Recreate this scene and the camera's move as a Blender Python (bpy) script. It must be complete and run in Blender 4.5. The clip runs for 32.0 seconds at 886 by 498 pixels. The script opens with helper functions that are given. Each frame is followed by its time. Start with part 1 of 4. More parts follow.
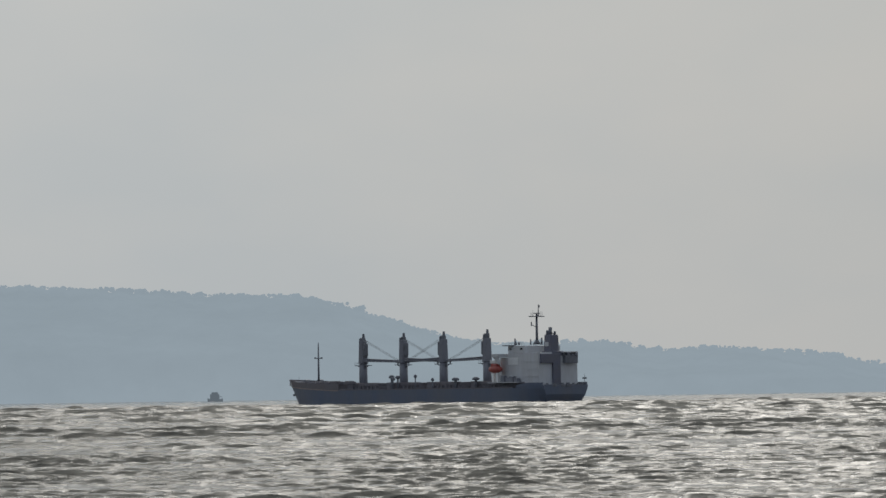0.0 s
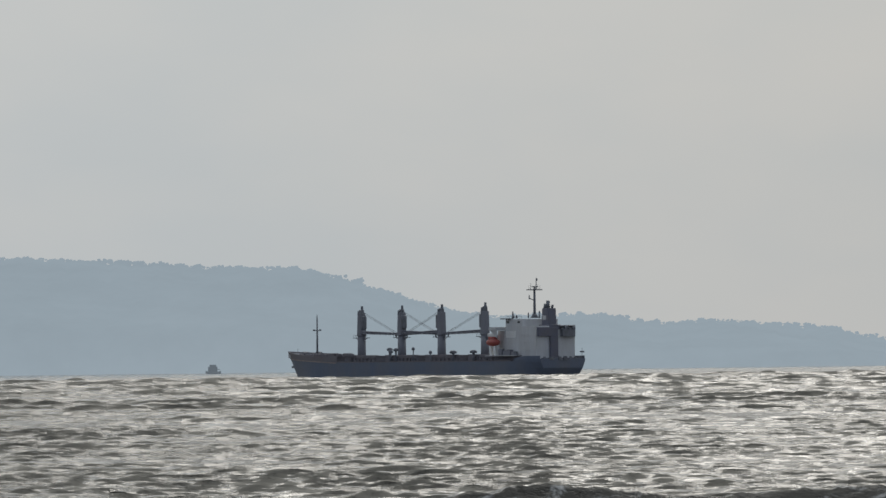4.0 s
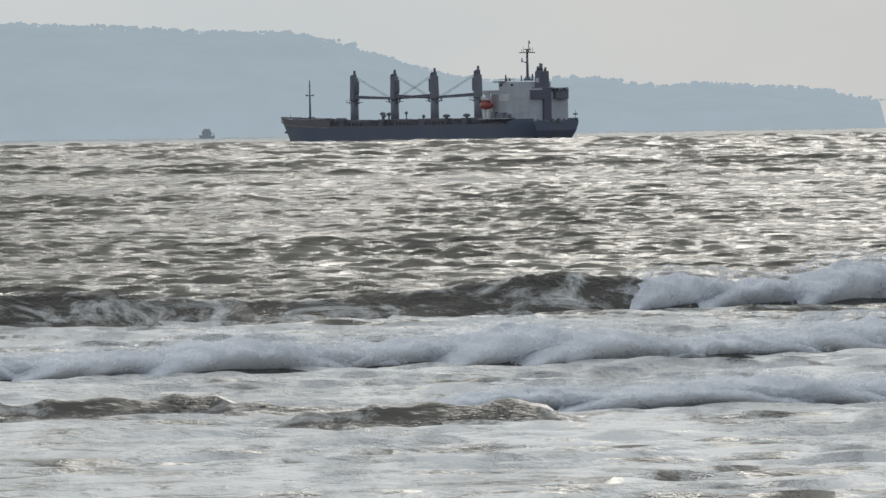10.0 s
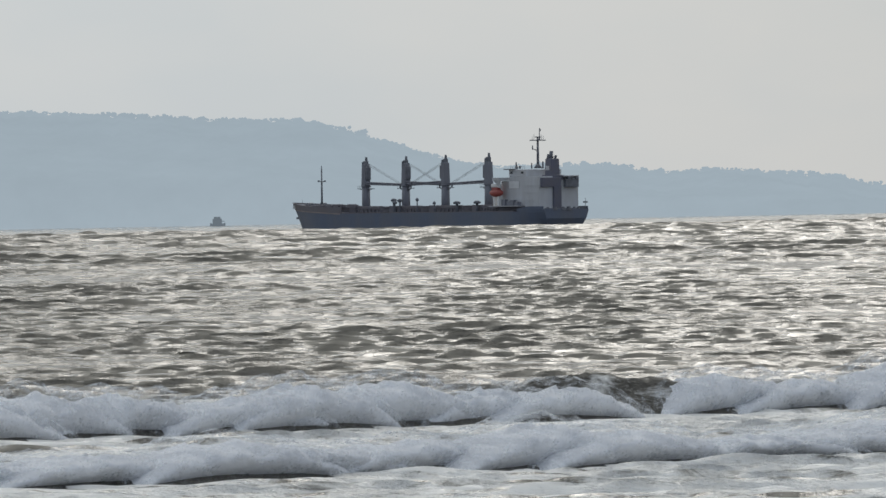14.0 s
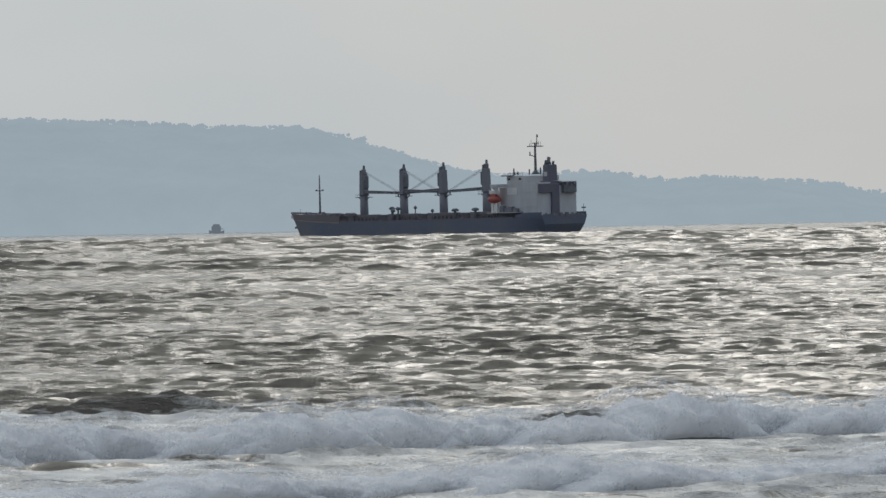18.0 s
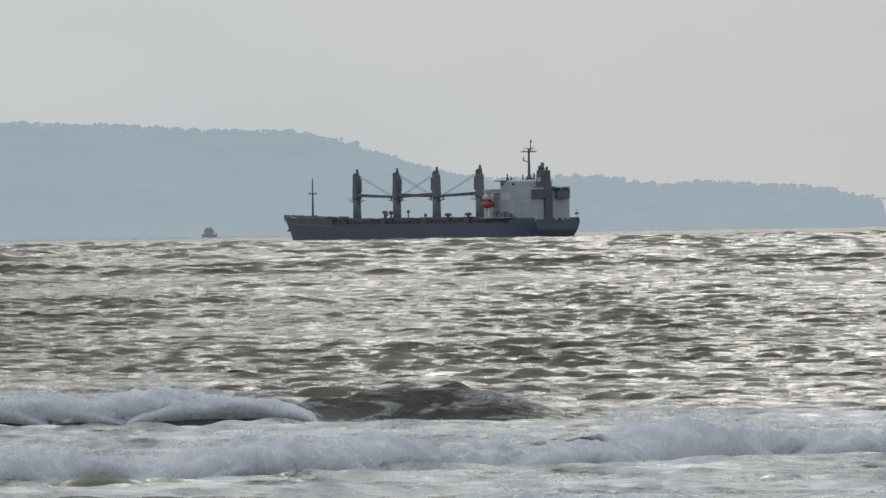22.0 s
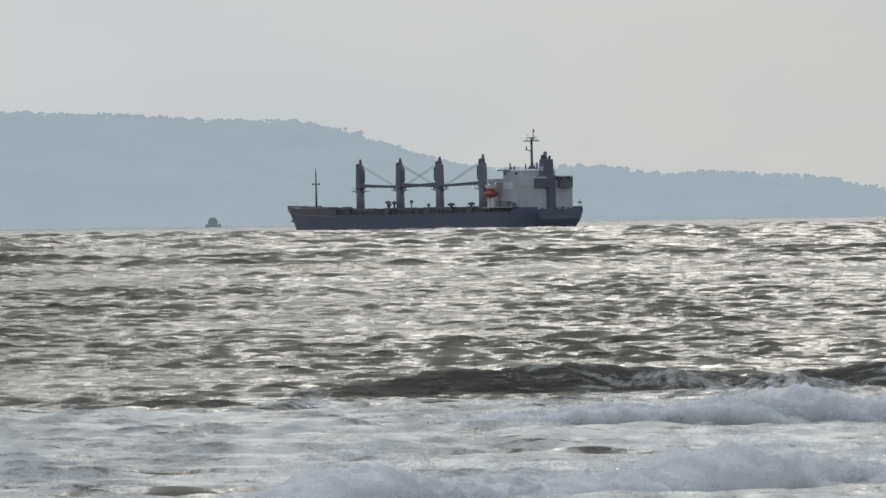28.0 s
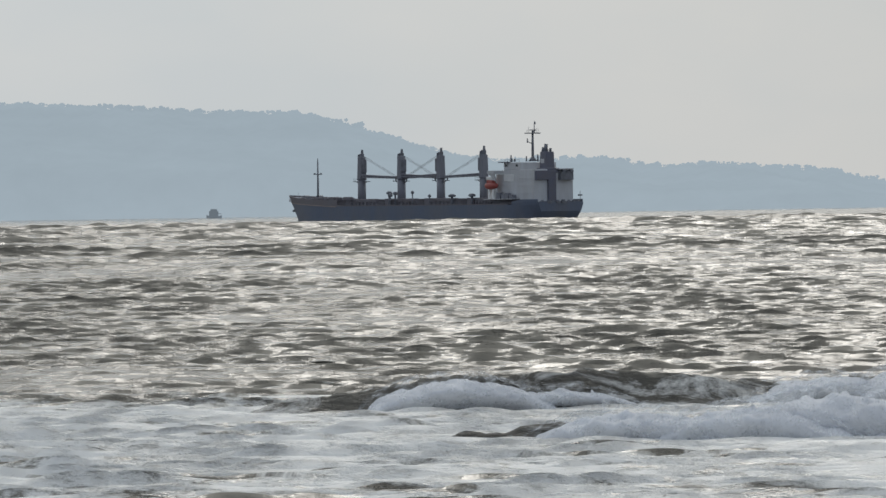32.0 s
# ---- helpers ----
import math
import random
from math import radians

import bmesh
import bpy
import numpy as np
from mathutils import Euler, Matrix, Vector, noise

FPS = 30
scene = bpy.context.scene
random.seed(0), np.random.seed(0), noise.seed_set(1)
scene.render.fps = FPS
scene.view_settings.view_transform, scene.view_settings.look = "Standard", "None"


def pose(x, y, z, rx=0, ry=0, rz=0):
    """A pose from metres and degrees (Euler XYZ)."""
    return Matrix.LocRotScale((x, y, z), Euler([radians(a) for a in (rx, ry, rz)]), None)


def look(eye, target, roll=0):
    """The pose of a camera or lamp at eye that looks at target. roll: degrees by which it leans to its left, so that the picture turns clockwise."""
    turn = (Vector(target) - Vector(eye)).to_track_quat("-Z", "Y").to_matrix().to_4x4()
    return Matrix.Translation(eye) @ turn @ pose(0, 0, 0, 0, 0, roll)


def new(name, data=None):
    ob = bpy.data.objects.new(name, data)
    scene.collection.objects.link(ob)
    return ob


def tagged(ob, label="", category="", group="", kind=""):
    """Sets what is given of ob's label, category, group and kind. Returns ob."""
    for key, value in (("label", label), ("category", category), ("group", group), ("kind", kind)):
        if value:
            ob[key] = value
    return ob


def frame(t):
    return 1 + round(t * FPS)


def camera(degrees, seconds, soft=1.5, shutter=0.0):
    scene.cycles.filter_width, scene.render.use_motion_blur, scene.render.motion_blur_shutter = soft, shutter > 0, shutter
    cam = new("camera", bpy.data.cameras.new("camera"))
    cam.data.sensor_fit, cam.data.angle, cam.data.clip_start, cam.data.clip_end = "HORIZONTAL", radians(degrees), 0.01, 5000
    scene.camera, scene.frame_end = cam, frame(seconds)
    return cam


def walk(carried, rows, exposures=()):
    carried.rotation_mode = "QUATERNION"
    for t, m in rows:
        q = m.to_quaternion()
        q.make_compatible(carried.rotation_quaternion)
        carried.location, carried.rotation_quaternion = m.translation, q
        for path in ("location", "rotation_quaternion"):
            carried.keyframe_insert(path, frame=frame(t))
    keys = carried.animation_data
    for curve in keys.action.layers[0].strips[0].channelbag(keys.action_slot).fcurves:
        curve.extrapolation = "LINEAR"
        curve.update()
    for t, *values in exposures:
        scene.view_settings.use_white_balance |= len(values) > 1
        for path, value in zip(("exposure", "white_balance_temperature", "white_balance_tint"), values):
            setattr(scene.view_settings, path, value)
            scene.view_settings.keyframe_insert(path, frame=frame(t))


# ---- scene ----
# ---- the camera on the shore, turning on its stand ----
EYE = Vector((0.0, 0.0, 6.0))
cam = camera(7.0, 32.0, soft=1.48)


def aim(t, az, el, roll):
    """A row: the camera looks az degrees to the right of +y and el degrees up."""
    a, e = radians(az), radians(el)
    way = Vector((math.sin(a) * math.cos(e), math.cos(a) * math.cos(e), math.sin(e)))
    return (t, look(EYE, EYE + way * 100.0, roll))


walk(cam, [
    aim(0, 0.000, 1.101, -0.80), aim(0.5, 0.011, 1.108, -0.77), aim(1, -0.005, 1.117, -0.77),
    aim(1.5, 0.004, 1.122, -0.73), aim(2, -0.010, 1.120, -0.73), aim(2.5, -0.004, 1.138, -0.68),
    aim(3, -0.022, 1.102, -0.67), aim(3.5, 0.008, 1.008, -0.66), aim(5.5, -0.010, 0.547, -0.70),
    aim(6, 0.007, 0.465, -0.64), aim(6.5, 0.096, 0.255, -0.55), aim(7, 0.131, -0.127, -0.57),
    aim(7.5, 0.200, -0.495, -0.60), aim(8, 0.169, -0.139, -0.67), aim(8.5, 0.143, -0.475, -0.75),
    aim(9, 0.120, -1.128, -0.85), aim(9.5, 0.101, -1.209, -0.86), aim(10, 0.035, -0.983, -0.87),
    aim(10.5, 0.079, -0.771, -0.93), aim(11, 0.147, -0.561, -1.01), aim(11.5, 0.147, -0.413, -1.06),
    aim(12, 0.123, -0.321, -1.07), aim(12.5, -0.043, -0.302, -1.06), aim(13, -0.077, -0.299, -1.06),
    aim(13.5, -0.061, -0.304, -1.05), aim(14, -0.041, -0.295, -1.09), aim(14.5, -0.023, -0.289, -1.10),
    aim(16.5, -0.028, -0.266, -1.02), aim(17, -0.032, -0.247, -1.00), aim(17.5, -0.035, -0.247, -1.00),
    aim(18, -0.030, -0.236, -1.00), aim(18.5, -0.027, -0.220, -1.04), aim(19, -0.020, -0.195, -1.05),
    aim(19.5, 0.005, -0.200, -1.02), aim(20, 0.012, -0.191, -0.96), aim(20.5, 0.002, -0.188, -0.92),
    aim(21, 0.017, -0.207, -0.93), aim(21.5, 0.033, -0.203, -0.93), aim(22, 0.027, -0.202, -0.90),
    aim(22.5, 0.045, -0.209, -0.92), aim(23, 0.033, -0.221, -0.94), aim(23.5, 0.028, -0.221, -0.97),
    aim(24, 0.023, -0.227, -0.98), aim(24.5, 0.032, -0.239, -1.01), aim(25, 0.029, -0.248, -1.05),
    aim(25.5, 0.026, -0.258, -1.07), aim(27.5, 0.010, -0.279, -0.83), aim(28, -0.004, -0.282, -0.89),
    aim(28.5, 0.014, -0.293, -0.88), aim(29, 0.004, -0.300, -0.91), aim(29.5, 0.007, -0.312, -0.90),
    aim(30, 0.020, -0.323, -0.93), aim(30.5, 0.012, -0.337, -0.96), aim(31, 0.006, -0.350, -0.93),
    aim(31.5, -0.008, -0.355, -0.92), aim(32, -0.012, -0.352, -0.89),
], exposures=[(0.0, -0.31), (3.0, -0.29), (6.0, -0.03), (12.0, 0.03), (14.5, 0.0), (18.0, -0.11), (20.0, -0.09), (23.0, -0.04), (28.0, 0.0), (32.0, 0.0)])

# ---- sky and sun: hazy, high thin cloud, the sun ahead and to the right ----
SUN_AZ, SUN_EL = 7.0, 29.0
world = bpy.data.worlds.new("hazy_sky")
scene.world = world
world.use_nodes = True
wt = world.node_tree
wt.nodes.clear()


def wnode(kind, **values):
    n = wt.nodes.new(kind)
    for k, v in values.items():
        n.inputs[k].default_value = v
    return n


sky = wt.nodes.new("ShaderNodeTexSky")
sky.sky_type = "NISHITA"
sky.sun_disc = False
sky.sun_elevation, sky.sun_rotation = radians(SUN_EL), radians(SUN_AZ)
sky.air_density, sky.dust_density, sky.ozone_density = 1.0, 4.0, 1.0
gain = wt.nodes.new("ShaderNodeMix")
gain.data_type, gain.blend_type = "RGBA", "MULTIPLY"
gain.inputs[0].default_value = 1.0
gain.inputs[7].default_value = (0.052, 0.0585, 0.070, 1)
wt.links.new(sky.outputs[0], gain.inputs[6])
tc = wt.nodes.new("ShaderNodeTexCoord")
stretch = wt.nodes.new("ShaderNodeMapping")
stretch.inputs["Scale"].default_value = (1.0, 1.0, 2.2)
wt.links.new(tc.outputs["Generated"], stretch.inputs[0])
cloud = wnode("ShaderNodeTexNoise", Scale=14.0, Detail=4.0, Roughness=0.5)
wt.links.new(stretch.outputs[0], cloud.inputs["Vector"])
tone = wt.nodes.new("ShaderNodeValToRGB")
tone.color_ramp.elements[0].position, tone.color_ramp.elements[0].color = 0.34, (0.562, 0.608, 0.638, 1)
tone.color_ramp.elements[1].position, tone.color_ramp.elements[1].color = 0.70, (0.640, 0.656, 0.658, 1)
wt.links.new(cloud.outputs[0], tone.inputs[0])


def toward(az, el, lo, hi, out_lo, out_hi):
    """A smooth weight that grows from lo to hi, the cosines of the angle to a direction."""
    a, e = radians(az), radians(el)
    dot = wt.nodes.new("ShaderNodeVectorMath")
    dot.operation = "DOT_PRODUCT"
    dot.inputs[1].default_value = (math.sin(a) * math.cos(e), math.cos(a) * math.cos(e), math.sin(e))
    wt.links.new(tc.outputs["Generated"], dot.inputs[0])
    r = wt.nodes.new("ShaderNodeMapRange")
    r.interpolation_type = "SMOOTHSTEP"
    for k, v in (("From Min", lo), ("From Max", hi), ("To Min", out_lo), ("To Max", out_hi)):
        r.inputs[k].default_value = v
    wt.links.new(dot.outputs["Value"], r.inputs["Value"])
    return r.outputs[0]


def tinted(colour, factor, rgb):
    """Multiplies a colour by rgb, as far as the factor goes."""
    m = wt.nodes.new("ShaderNodeMix")
    m.data_type, m.blend_type = "RGBA", "MULTIPLY"
    wt.links.new(factor, m.inputs[0])
    wt.links.new(colour, m.inputs[6])
    m.inputs[7].default_value = (*rgb, 1)
    return m.outputs[2]


sky_tone = tinted(tone.outputs[0], toward(SUN_AZ, 0, 0.75, -0.55, 0.0, 1.0), (0.60, 0.665, 0.78))
sky_tone = tinted(sky_tone, toward(SUN_AZ, SUN_EL, 0.912, 0.992, 0.0, 1.0), (1.6, 1.56, 1.48))
sky_tone = tinted(sky_tone, toward(SUN_AZ, 80.0, 0.62, 0.97, 0.0, 1.0), (1.75, 1.68, 1.56))
sky_tone = tinted(sky_tone, toward(21.0, 3.0, 0.905, 0.985, 0.0, 1.0), (0.945, 0.918, 0.89))
veil = wt.nodes.new("ShaderNodeMix")
veil.data_type = "RGBA"
veil.inputs[0].default_value = 0.92
wt.links.new(gain.outputs[2], veil.inputs[6])
wt.links.new(sky_tone, veil.inputs[7])
back = wnode("ShaderNodeBackground", Strength=1.0)
wt.links.new(veil.outputs[2], back.inputs[0])
wout = wt.nodes.new("ShaderNodeOutputWorld")
wt.links.new(back.outputs[0], wout.inputs[0])

sun_data = bpy.data.lights.new("sun", "SUN")
sun_data.energy, sun_data.angle, sun_data.color = 0.26, radians(18.0), (1.0, 0.95, 0.87)
a, e = radians(SUN_AZ), radians(SUN_EL)
sun = new("sun", sun_data)
sun.matrix_world = look((math.sin(a) * math.cos(e) * 500, math.cos(a) * math.cos(e) * 500, math.sin(e) * 500), (0, 0, 0))

# ---- materials ----


def material(name, rgb, rough=0.6, metal=0.0, vary=0.2, scale=0.6, fine=6.0, bump=0.0, second=None, streak=1.0):
    """A painted or weathered surface: stains at one scale, grain at another."""
    m = bpy.data.materials.new(name)
    m.use_nodes = True
    nt = m.node_tree
    p = nt.nodes["Principled BSDF"]
    p.inputs["Roughness"].default_value, p.inputs["Metallic"].default_value = rough, metal
    co = nt.nodes.new("ShaderNodeTexCoord")
    mp = nt.nodes.new("ShaderNodeMapping")
    mp.inputs["Scale"].default_value = (1, 1, 1.0 / streak)
    nt.links.new(co.outputs["Object"], mp.inputs[0])
    big, small = nt.nodes.new("ShaderNodeTexNoise"), nt.nodes.new("ShaderNodeTexNoise")
    for n, s in ((big, scale), (small, fine)):
        n.inputs["Scale"].default_value, n.inputs["Detail"].default_value = s, 5
        nt.links.new(mp.outputs[0], n.inputs["Vector"])
    ramp = nt.nodes.new("ShaderNodeValToRGB")
    ramp.color_ramp.elements[0].position, ramp.color_ramp.elements[1].position = 0.35, 0.7
    other = second or tuple(c * (1 - vary * 2) for c in rgb)
    ramp.color_ramp.elements[0].color = (*rgb, 1)
    ramp.color_ramp.elements[1].color = (*other, 1)
    nt.links.new(big.outputs[0], ramp.inputs[0])
    mix = nt.nodes.new("ShaderNodeMix")
    mix.data_type, mix.blend_type = "RGBA", "MULTIPLY"
    mix.inputs[0].default_value = vary
    nt.links.new(ramp.outputs[0], mix.inputs[6])
    nt.links.new(small.outputs[0], mix.inputs[7])
    nt.links.new(mix.outputs[2], p.inputs["Base Color"])
    if bump:
        b = nt.nodes.new("ShaderNodeBump")
        b.inputs["Strength"].default_value, b.inputs["Distance"].default_value = 1.0, bump
        nt.links.new(small.outputs[0], b.inputs["Height"])
        nt.links.new(b.outputs[0], p.inputs["Normal"])
    return m


def water_material(name, foam_near, foam_far=0.86, ripple=1.0, body_tone=1.0, lace=0.55, edge=0.085):
    """Grey-green sea water with fine ripples; foam lies in streaks where the surf has passed."""
    m = bpy.data.materials.new(name)
    m.use_nodes = True
    nt = m.node_tree
    nt.nodes.clear()
    link = nt.links.new

    def node(kind, **values):
        n = nt.nodes.new(kind)
        for k, v in values.items():
            n.inputs[k].default_value = v
        return n

    co = node("ShaderNodeTexCoord")
    geo = node("ShaderNodeNewGeometry")
    heights = []
    for scale, sx, detail in ((1.4, 0.45, 6.0), (5.0, 0.6, 4.0)):
        mp = node("ShaderNodeMapping")
        mp.inputs["Scale"].default_value = (sx, 1.0, 1.0)
        link(co.outputs["Object"], mp.inputs[0])
        n = node("ShaderNodeTexNoise", Scale=scale, Detail=detail, Roughness=0.66)
        link(mp.outputs[0], n.inputs["Vector"])
        heights.append(n)
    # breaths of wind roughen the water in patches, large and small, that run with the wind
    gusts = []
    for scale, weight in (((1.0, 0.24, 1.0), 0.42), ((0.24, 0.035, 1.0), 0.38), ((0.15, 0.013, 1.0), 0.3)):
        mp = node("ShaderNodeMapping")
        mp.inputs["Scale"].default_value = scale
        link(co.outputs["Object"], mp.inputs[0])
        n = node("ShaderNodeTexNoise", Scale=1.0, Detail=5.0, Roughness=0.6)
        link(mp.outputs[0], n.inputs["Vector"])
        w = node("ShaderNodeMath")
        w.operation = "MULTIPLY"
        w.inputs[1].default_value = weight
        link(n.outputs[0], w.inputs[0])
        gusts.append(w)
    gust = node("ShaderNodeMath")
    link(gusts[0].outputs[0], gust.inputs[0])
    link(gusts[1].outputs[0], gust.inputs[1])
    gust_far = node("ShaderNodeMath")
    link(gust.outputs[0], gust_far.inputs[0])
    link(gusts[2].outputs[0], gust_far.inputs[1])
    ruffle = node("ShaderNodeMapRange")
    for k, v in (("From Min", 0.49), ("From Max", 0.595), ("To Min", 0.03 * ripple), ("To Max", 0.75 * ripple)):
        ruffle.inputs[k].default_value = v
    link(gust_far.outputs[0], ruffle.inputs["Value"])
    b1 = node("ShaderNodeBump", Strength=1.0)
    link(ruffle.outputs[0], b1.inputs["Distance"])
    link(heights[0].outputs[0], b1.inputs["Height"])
    b2 = node("ShaderNodeBump", Strength=1.0, Distance=0.03 * ripple)
    link(heights[1].outputs[0], b2.inputs["Height"])
    link(b1.outputs[0], b2.inputs["Normal"])
    sea = node("ShaderNodeBsdfPrincipled", Roughness=0.06, IOR=1.333)
    tint = node("ShaderNodeValToRGB")
    tint.color_ramp.elements[0].position, tint.color_ramp.elements[0].color = 0.3, (0.132 * body_tone, 0.121 * body_tone, 0.099 * body_tone, 1)
    tint.color_ramp.elements[1].position, tint.color_ramp.elements[1].color = 0.7, (0.178 * body_tone, 0.162 * body_tone, 0.132 * body_tone, 1)
    patch = node("ShaderNodeTexNoise", Scale=0.05, Detail=3.0)
    link(co.outputs["Object"], patch.inputs["Vector"])
    link(patch.outputs[0], tint.inputs[0])
    link(tint.outputs[0], sea.inputs["Base Color"])
    link(b2.outputs[0], sea.inputs["Normal"])
    # foam: long streaks drawn out along the crests, thick in the surf and absent offshore
    fm = node("ShaderNodeMapping")
    fm.inputs["Scale"].default_value = (0.35, 0.9, 1.0)
    fm.inputs["Rotation"].default_value = (0, 0, radians(-30))
    link(co.outputs["Object"], fm.inputs[0])
    fn = node("ShaderNodeTexNoise", Scale=lace, Detail=9.0, Roughness=0.74, Distortion=1.0)
    link(fm.outputs[0], fn.inputs["Vector"])
    xyz = node("ShaderNodeSeparateXYZ")
    link(geo.outputs["Position"], xyz.inputs[0])
    zone = node("ShaderNodeMapRange")
    for k, v in (("From Min", 217.0), ("From Max", 266.0), ("To Min", foam_near), ("To Max", foam_far)):
        zone.inputs[k].default_value = v
    link(xyz.outputs[1], zone.inputs["Value"])
    inner = node("ShaderNodeMapRange")
    for k, v in (("From Min", 118.0), ("From Max", 172.0), ("To Min", 0.065), ("To Max", 0.0)):
        inner.inputs[k].default_value = v
    link(xyz.outputs[1], inner.inputs["Value"])
    drift = node("ShaderNodeTexNoise", Scale=0.12, Detail=4.0)
    link(co.outputs["Object"], drift.inputs["Vector"])
    uneven = node("ShaderNodeMapRange")
    for k, v in (("From Min", 0.35), ("From Max", 0.65), ("To Min", -0.05), ("To Max", 0.06)):
        uneven.inputs[k].default_value = v
    link(drift.outputs[0], uneven.inputs["Value"])
    near_shore = node("ShaderNodeMath")
    link(zone.outputs[0], near_shore.inputs[0])
    link(uneven.outputs[0], near_shore.inputs[1])
    limit = node("ShaderNodeMath")
    link(near_shore.outputs[0], limit.inputs[0])
    link(inner.outputs[0], limit.inputs[1])
    less = node("ShaderNodeMath")
    less.operation = "SUBTRACT"
    link(fn.outputs[0], less.inputs[0])
    link(limit.outputs[0], less.inputs[1])
    amount = node("ShaderNodeMapRange")
    for k, v in (("From Min", 0.0), ("From Max", edge), ("To Min", 0.0), ("To Max", 0.88)):
        amount.inputs[k].default_value = v
    link(less.outputs[0], amount.inputs["Value"])
    foam = node("ShaderNodeBsdfPrincipled", Roughness=0.7)
    foam.inputs["Base Color"].default_value = (0.93, 0.915, 0.875, 1)
    link(b2.outputs[0], foam.inputs["Normal"])
    mix = node("ShaderNodeMixShader")
    link(amount.outputs[0], mix.inputs[0])
    link(sea.outputs[0], mix.inputs[1])
    link(foam.outputs[0], mix.inputs[2])
    out = node("ShaderNodeOutputMaterial")
    link(mix.outputs[0], out.inputs[0])
    return m


def haze_glow_material(name, rgb, glow):
    """Far woods behind kilometres of sea air: the haze is painted in as emission."""
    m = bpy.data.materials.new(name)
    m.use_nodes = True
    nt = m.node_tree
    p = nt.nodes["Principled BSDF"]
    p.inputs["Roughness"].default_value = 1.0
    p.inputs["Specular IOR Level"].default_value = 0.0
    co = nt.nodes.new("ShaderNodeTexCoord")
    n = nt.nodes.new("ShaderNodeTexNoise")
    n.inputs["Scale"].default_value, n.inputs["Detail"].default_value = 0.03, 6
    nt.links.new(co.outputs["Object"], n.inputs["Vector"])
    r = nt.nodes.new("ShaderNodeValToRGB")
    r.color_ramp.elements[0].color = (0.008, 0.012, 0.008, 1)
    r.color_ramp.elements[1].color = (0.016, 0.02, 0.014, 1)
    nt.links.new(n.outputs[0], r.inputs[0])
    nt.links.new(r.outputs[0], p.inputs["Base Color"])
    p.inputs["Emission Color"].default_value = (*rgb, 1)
    # the painted haze glows more low over the water, and unevenly by noise
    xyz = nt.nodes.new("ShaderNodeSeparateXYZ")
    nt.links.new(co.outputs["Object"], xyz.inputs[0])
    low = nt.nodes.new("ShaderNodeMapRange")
    haze_noise = nt.nodes.new("ShaderNodeTexNoise")
    haze_noise.inputs["Scale"].default_value, haze_noise.inputs["Detail"].default_value, haze_noise.inputs["Roughness"].default_value = 0.022, 7, 0.65
    nt.links.new(co.outputs["Object"], haze_noise.inputs["Vector"])
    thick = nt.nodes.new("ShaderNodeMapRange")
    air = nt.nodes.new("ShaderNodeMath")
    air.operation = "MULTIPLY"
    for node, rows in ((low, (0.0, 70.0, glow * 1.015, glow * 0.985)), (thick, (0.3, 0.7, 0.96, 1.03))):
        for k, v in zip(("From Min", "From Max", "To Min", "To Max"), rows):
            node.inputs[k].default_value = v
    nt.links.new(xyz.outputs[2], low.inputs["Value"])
    nt.links.new(haze_noise.outputs[0], thick.inputs["Value"])
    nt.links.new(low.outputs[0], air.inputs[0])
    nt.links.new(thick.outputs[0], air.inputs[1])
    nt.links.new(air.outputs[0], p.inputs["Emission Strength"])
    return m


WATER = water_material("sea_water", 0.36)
# the same water with its body colour scaled down
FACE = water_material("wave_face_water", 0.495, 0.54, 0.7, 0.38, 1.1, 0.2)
# water at half tone: the shade under the foam front is in its colour
FOOT = water_material("shaded_foot_water", 0.6, 0.7, 0.7, 0.5, 1.1, 0.2)
FOAM = material("sea_foam", (0.90, 0.91, 0.93), 0.9, vary=0.08, scale=0.9, fine=4.0, bump=0.04, second=(0.72, 0.73, 0.76))


def let_through(m, rgb, share):
    """Lets part of the light through, as thin cloth or aerated water does."""
    t = m.node_tree
    thin, both = t.nodes.new("ShaderNodeBsdfTranslucent"), t.nodes.new("ShaderNodeMixShader")
    thin.inputs[0].default_value, both.inputs[0].default_value = (*rgb, 1), share
    t.links.new(t.nodes["Principled BSDF"].outputs[0], both.inputs[1])
    t.links.new(thin.outputs[0], both.inputs[2])
    t.links.new(both.outputs[0], t.nodes["Material Output"].inputs[0])


let_through(FOAM, (0.93, 0.94, 0.96), 0.1)


def spray_material():
    """Fine spray over the foam: scattered specks with clear air between."""
    m = bpy.data.materials.new("sea_spray")
    m.use_nodes = True
    t = m.node_tree
    p = t.nodes["Principled BSDF"]
    p.inputs["Base Color"].default_value, p.inputs["Roughness"].default_value = (0.80, 0.82, 0.84, 1), 0.9
    co = t.nodes.new("ShaderNodeTexCoord")
    n = t.nodes.new("ShaderNodeTexNoise")
    n.inputs["Scale"].default_value, n.inputs["Detail"].default_value, n.inputs["Roughness"].default_value = 2.6, 8, 0.75
    t.links.new(co.outputs["Object"], n.inputs["Vector"])
    r = t.nodes.new("ShaderNodeMapRange")
    for k, v in (("From Min", 0.46), ("From Max", 0.66), ("To Min", 0.0), ("To Max", 0.5)):
        r.inputs[k].default_value = v
    t.links.new(n.outputs[0], r.inputs["Value"])
    t.links.new(r.outputs[0], p.inputs["Alpha"])
    return m


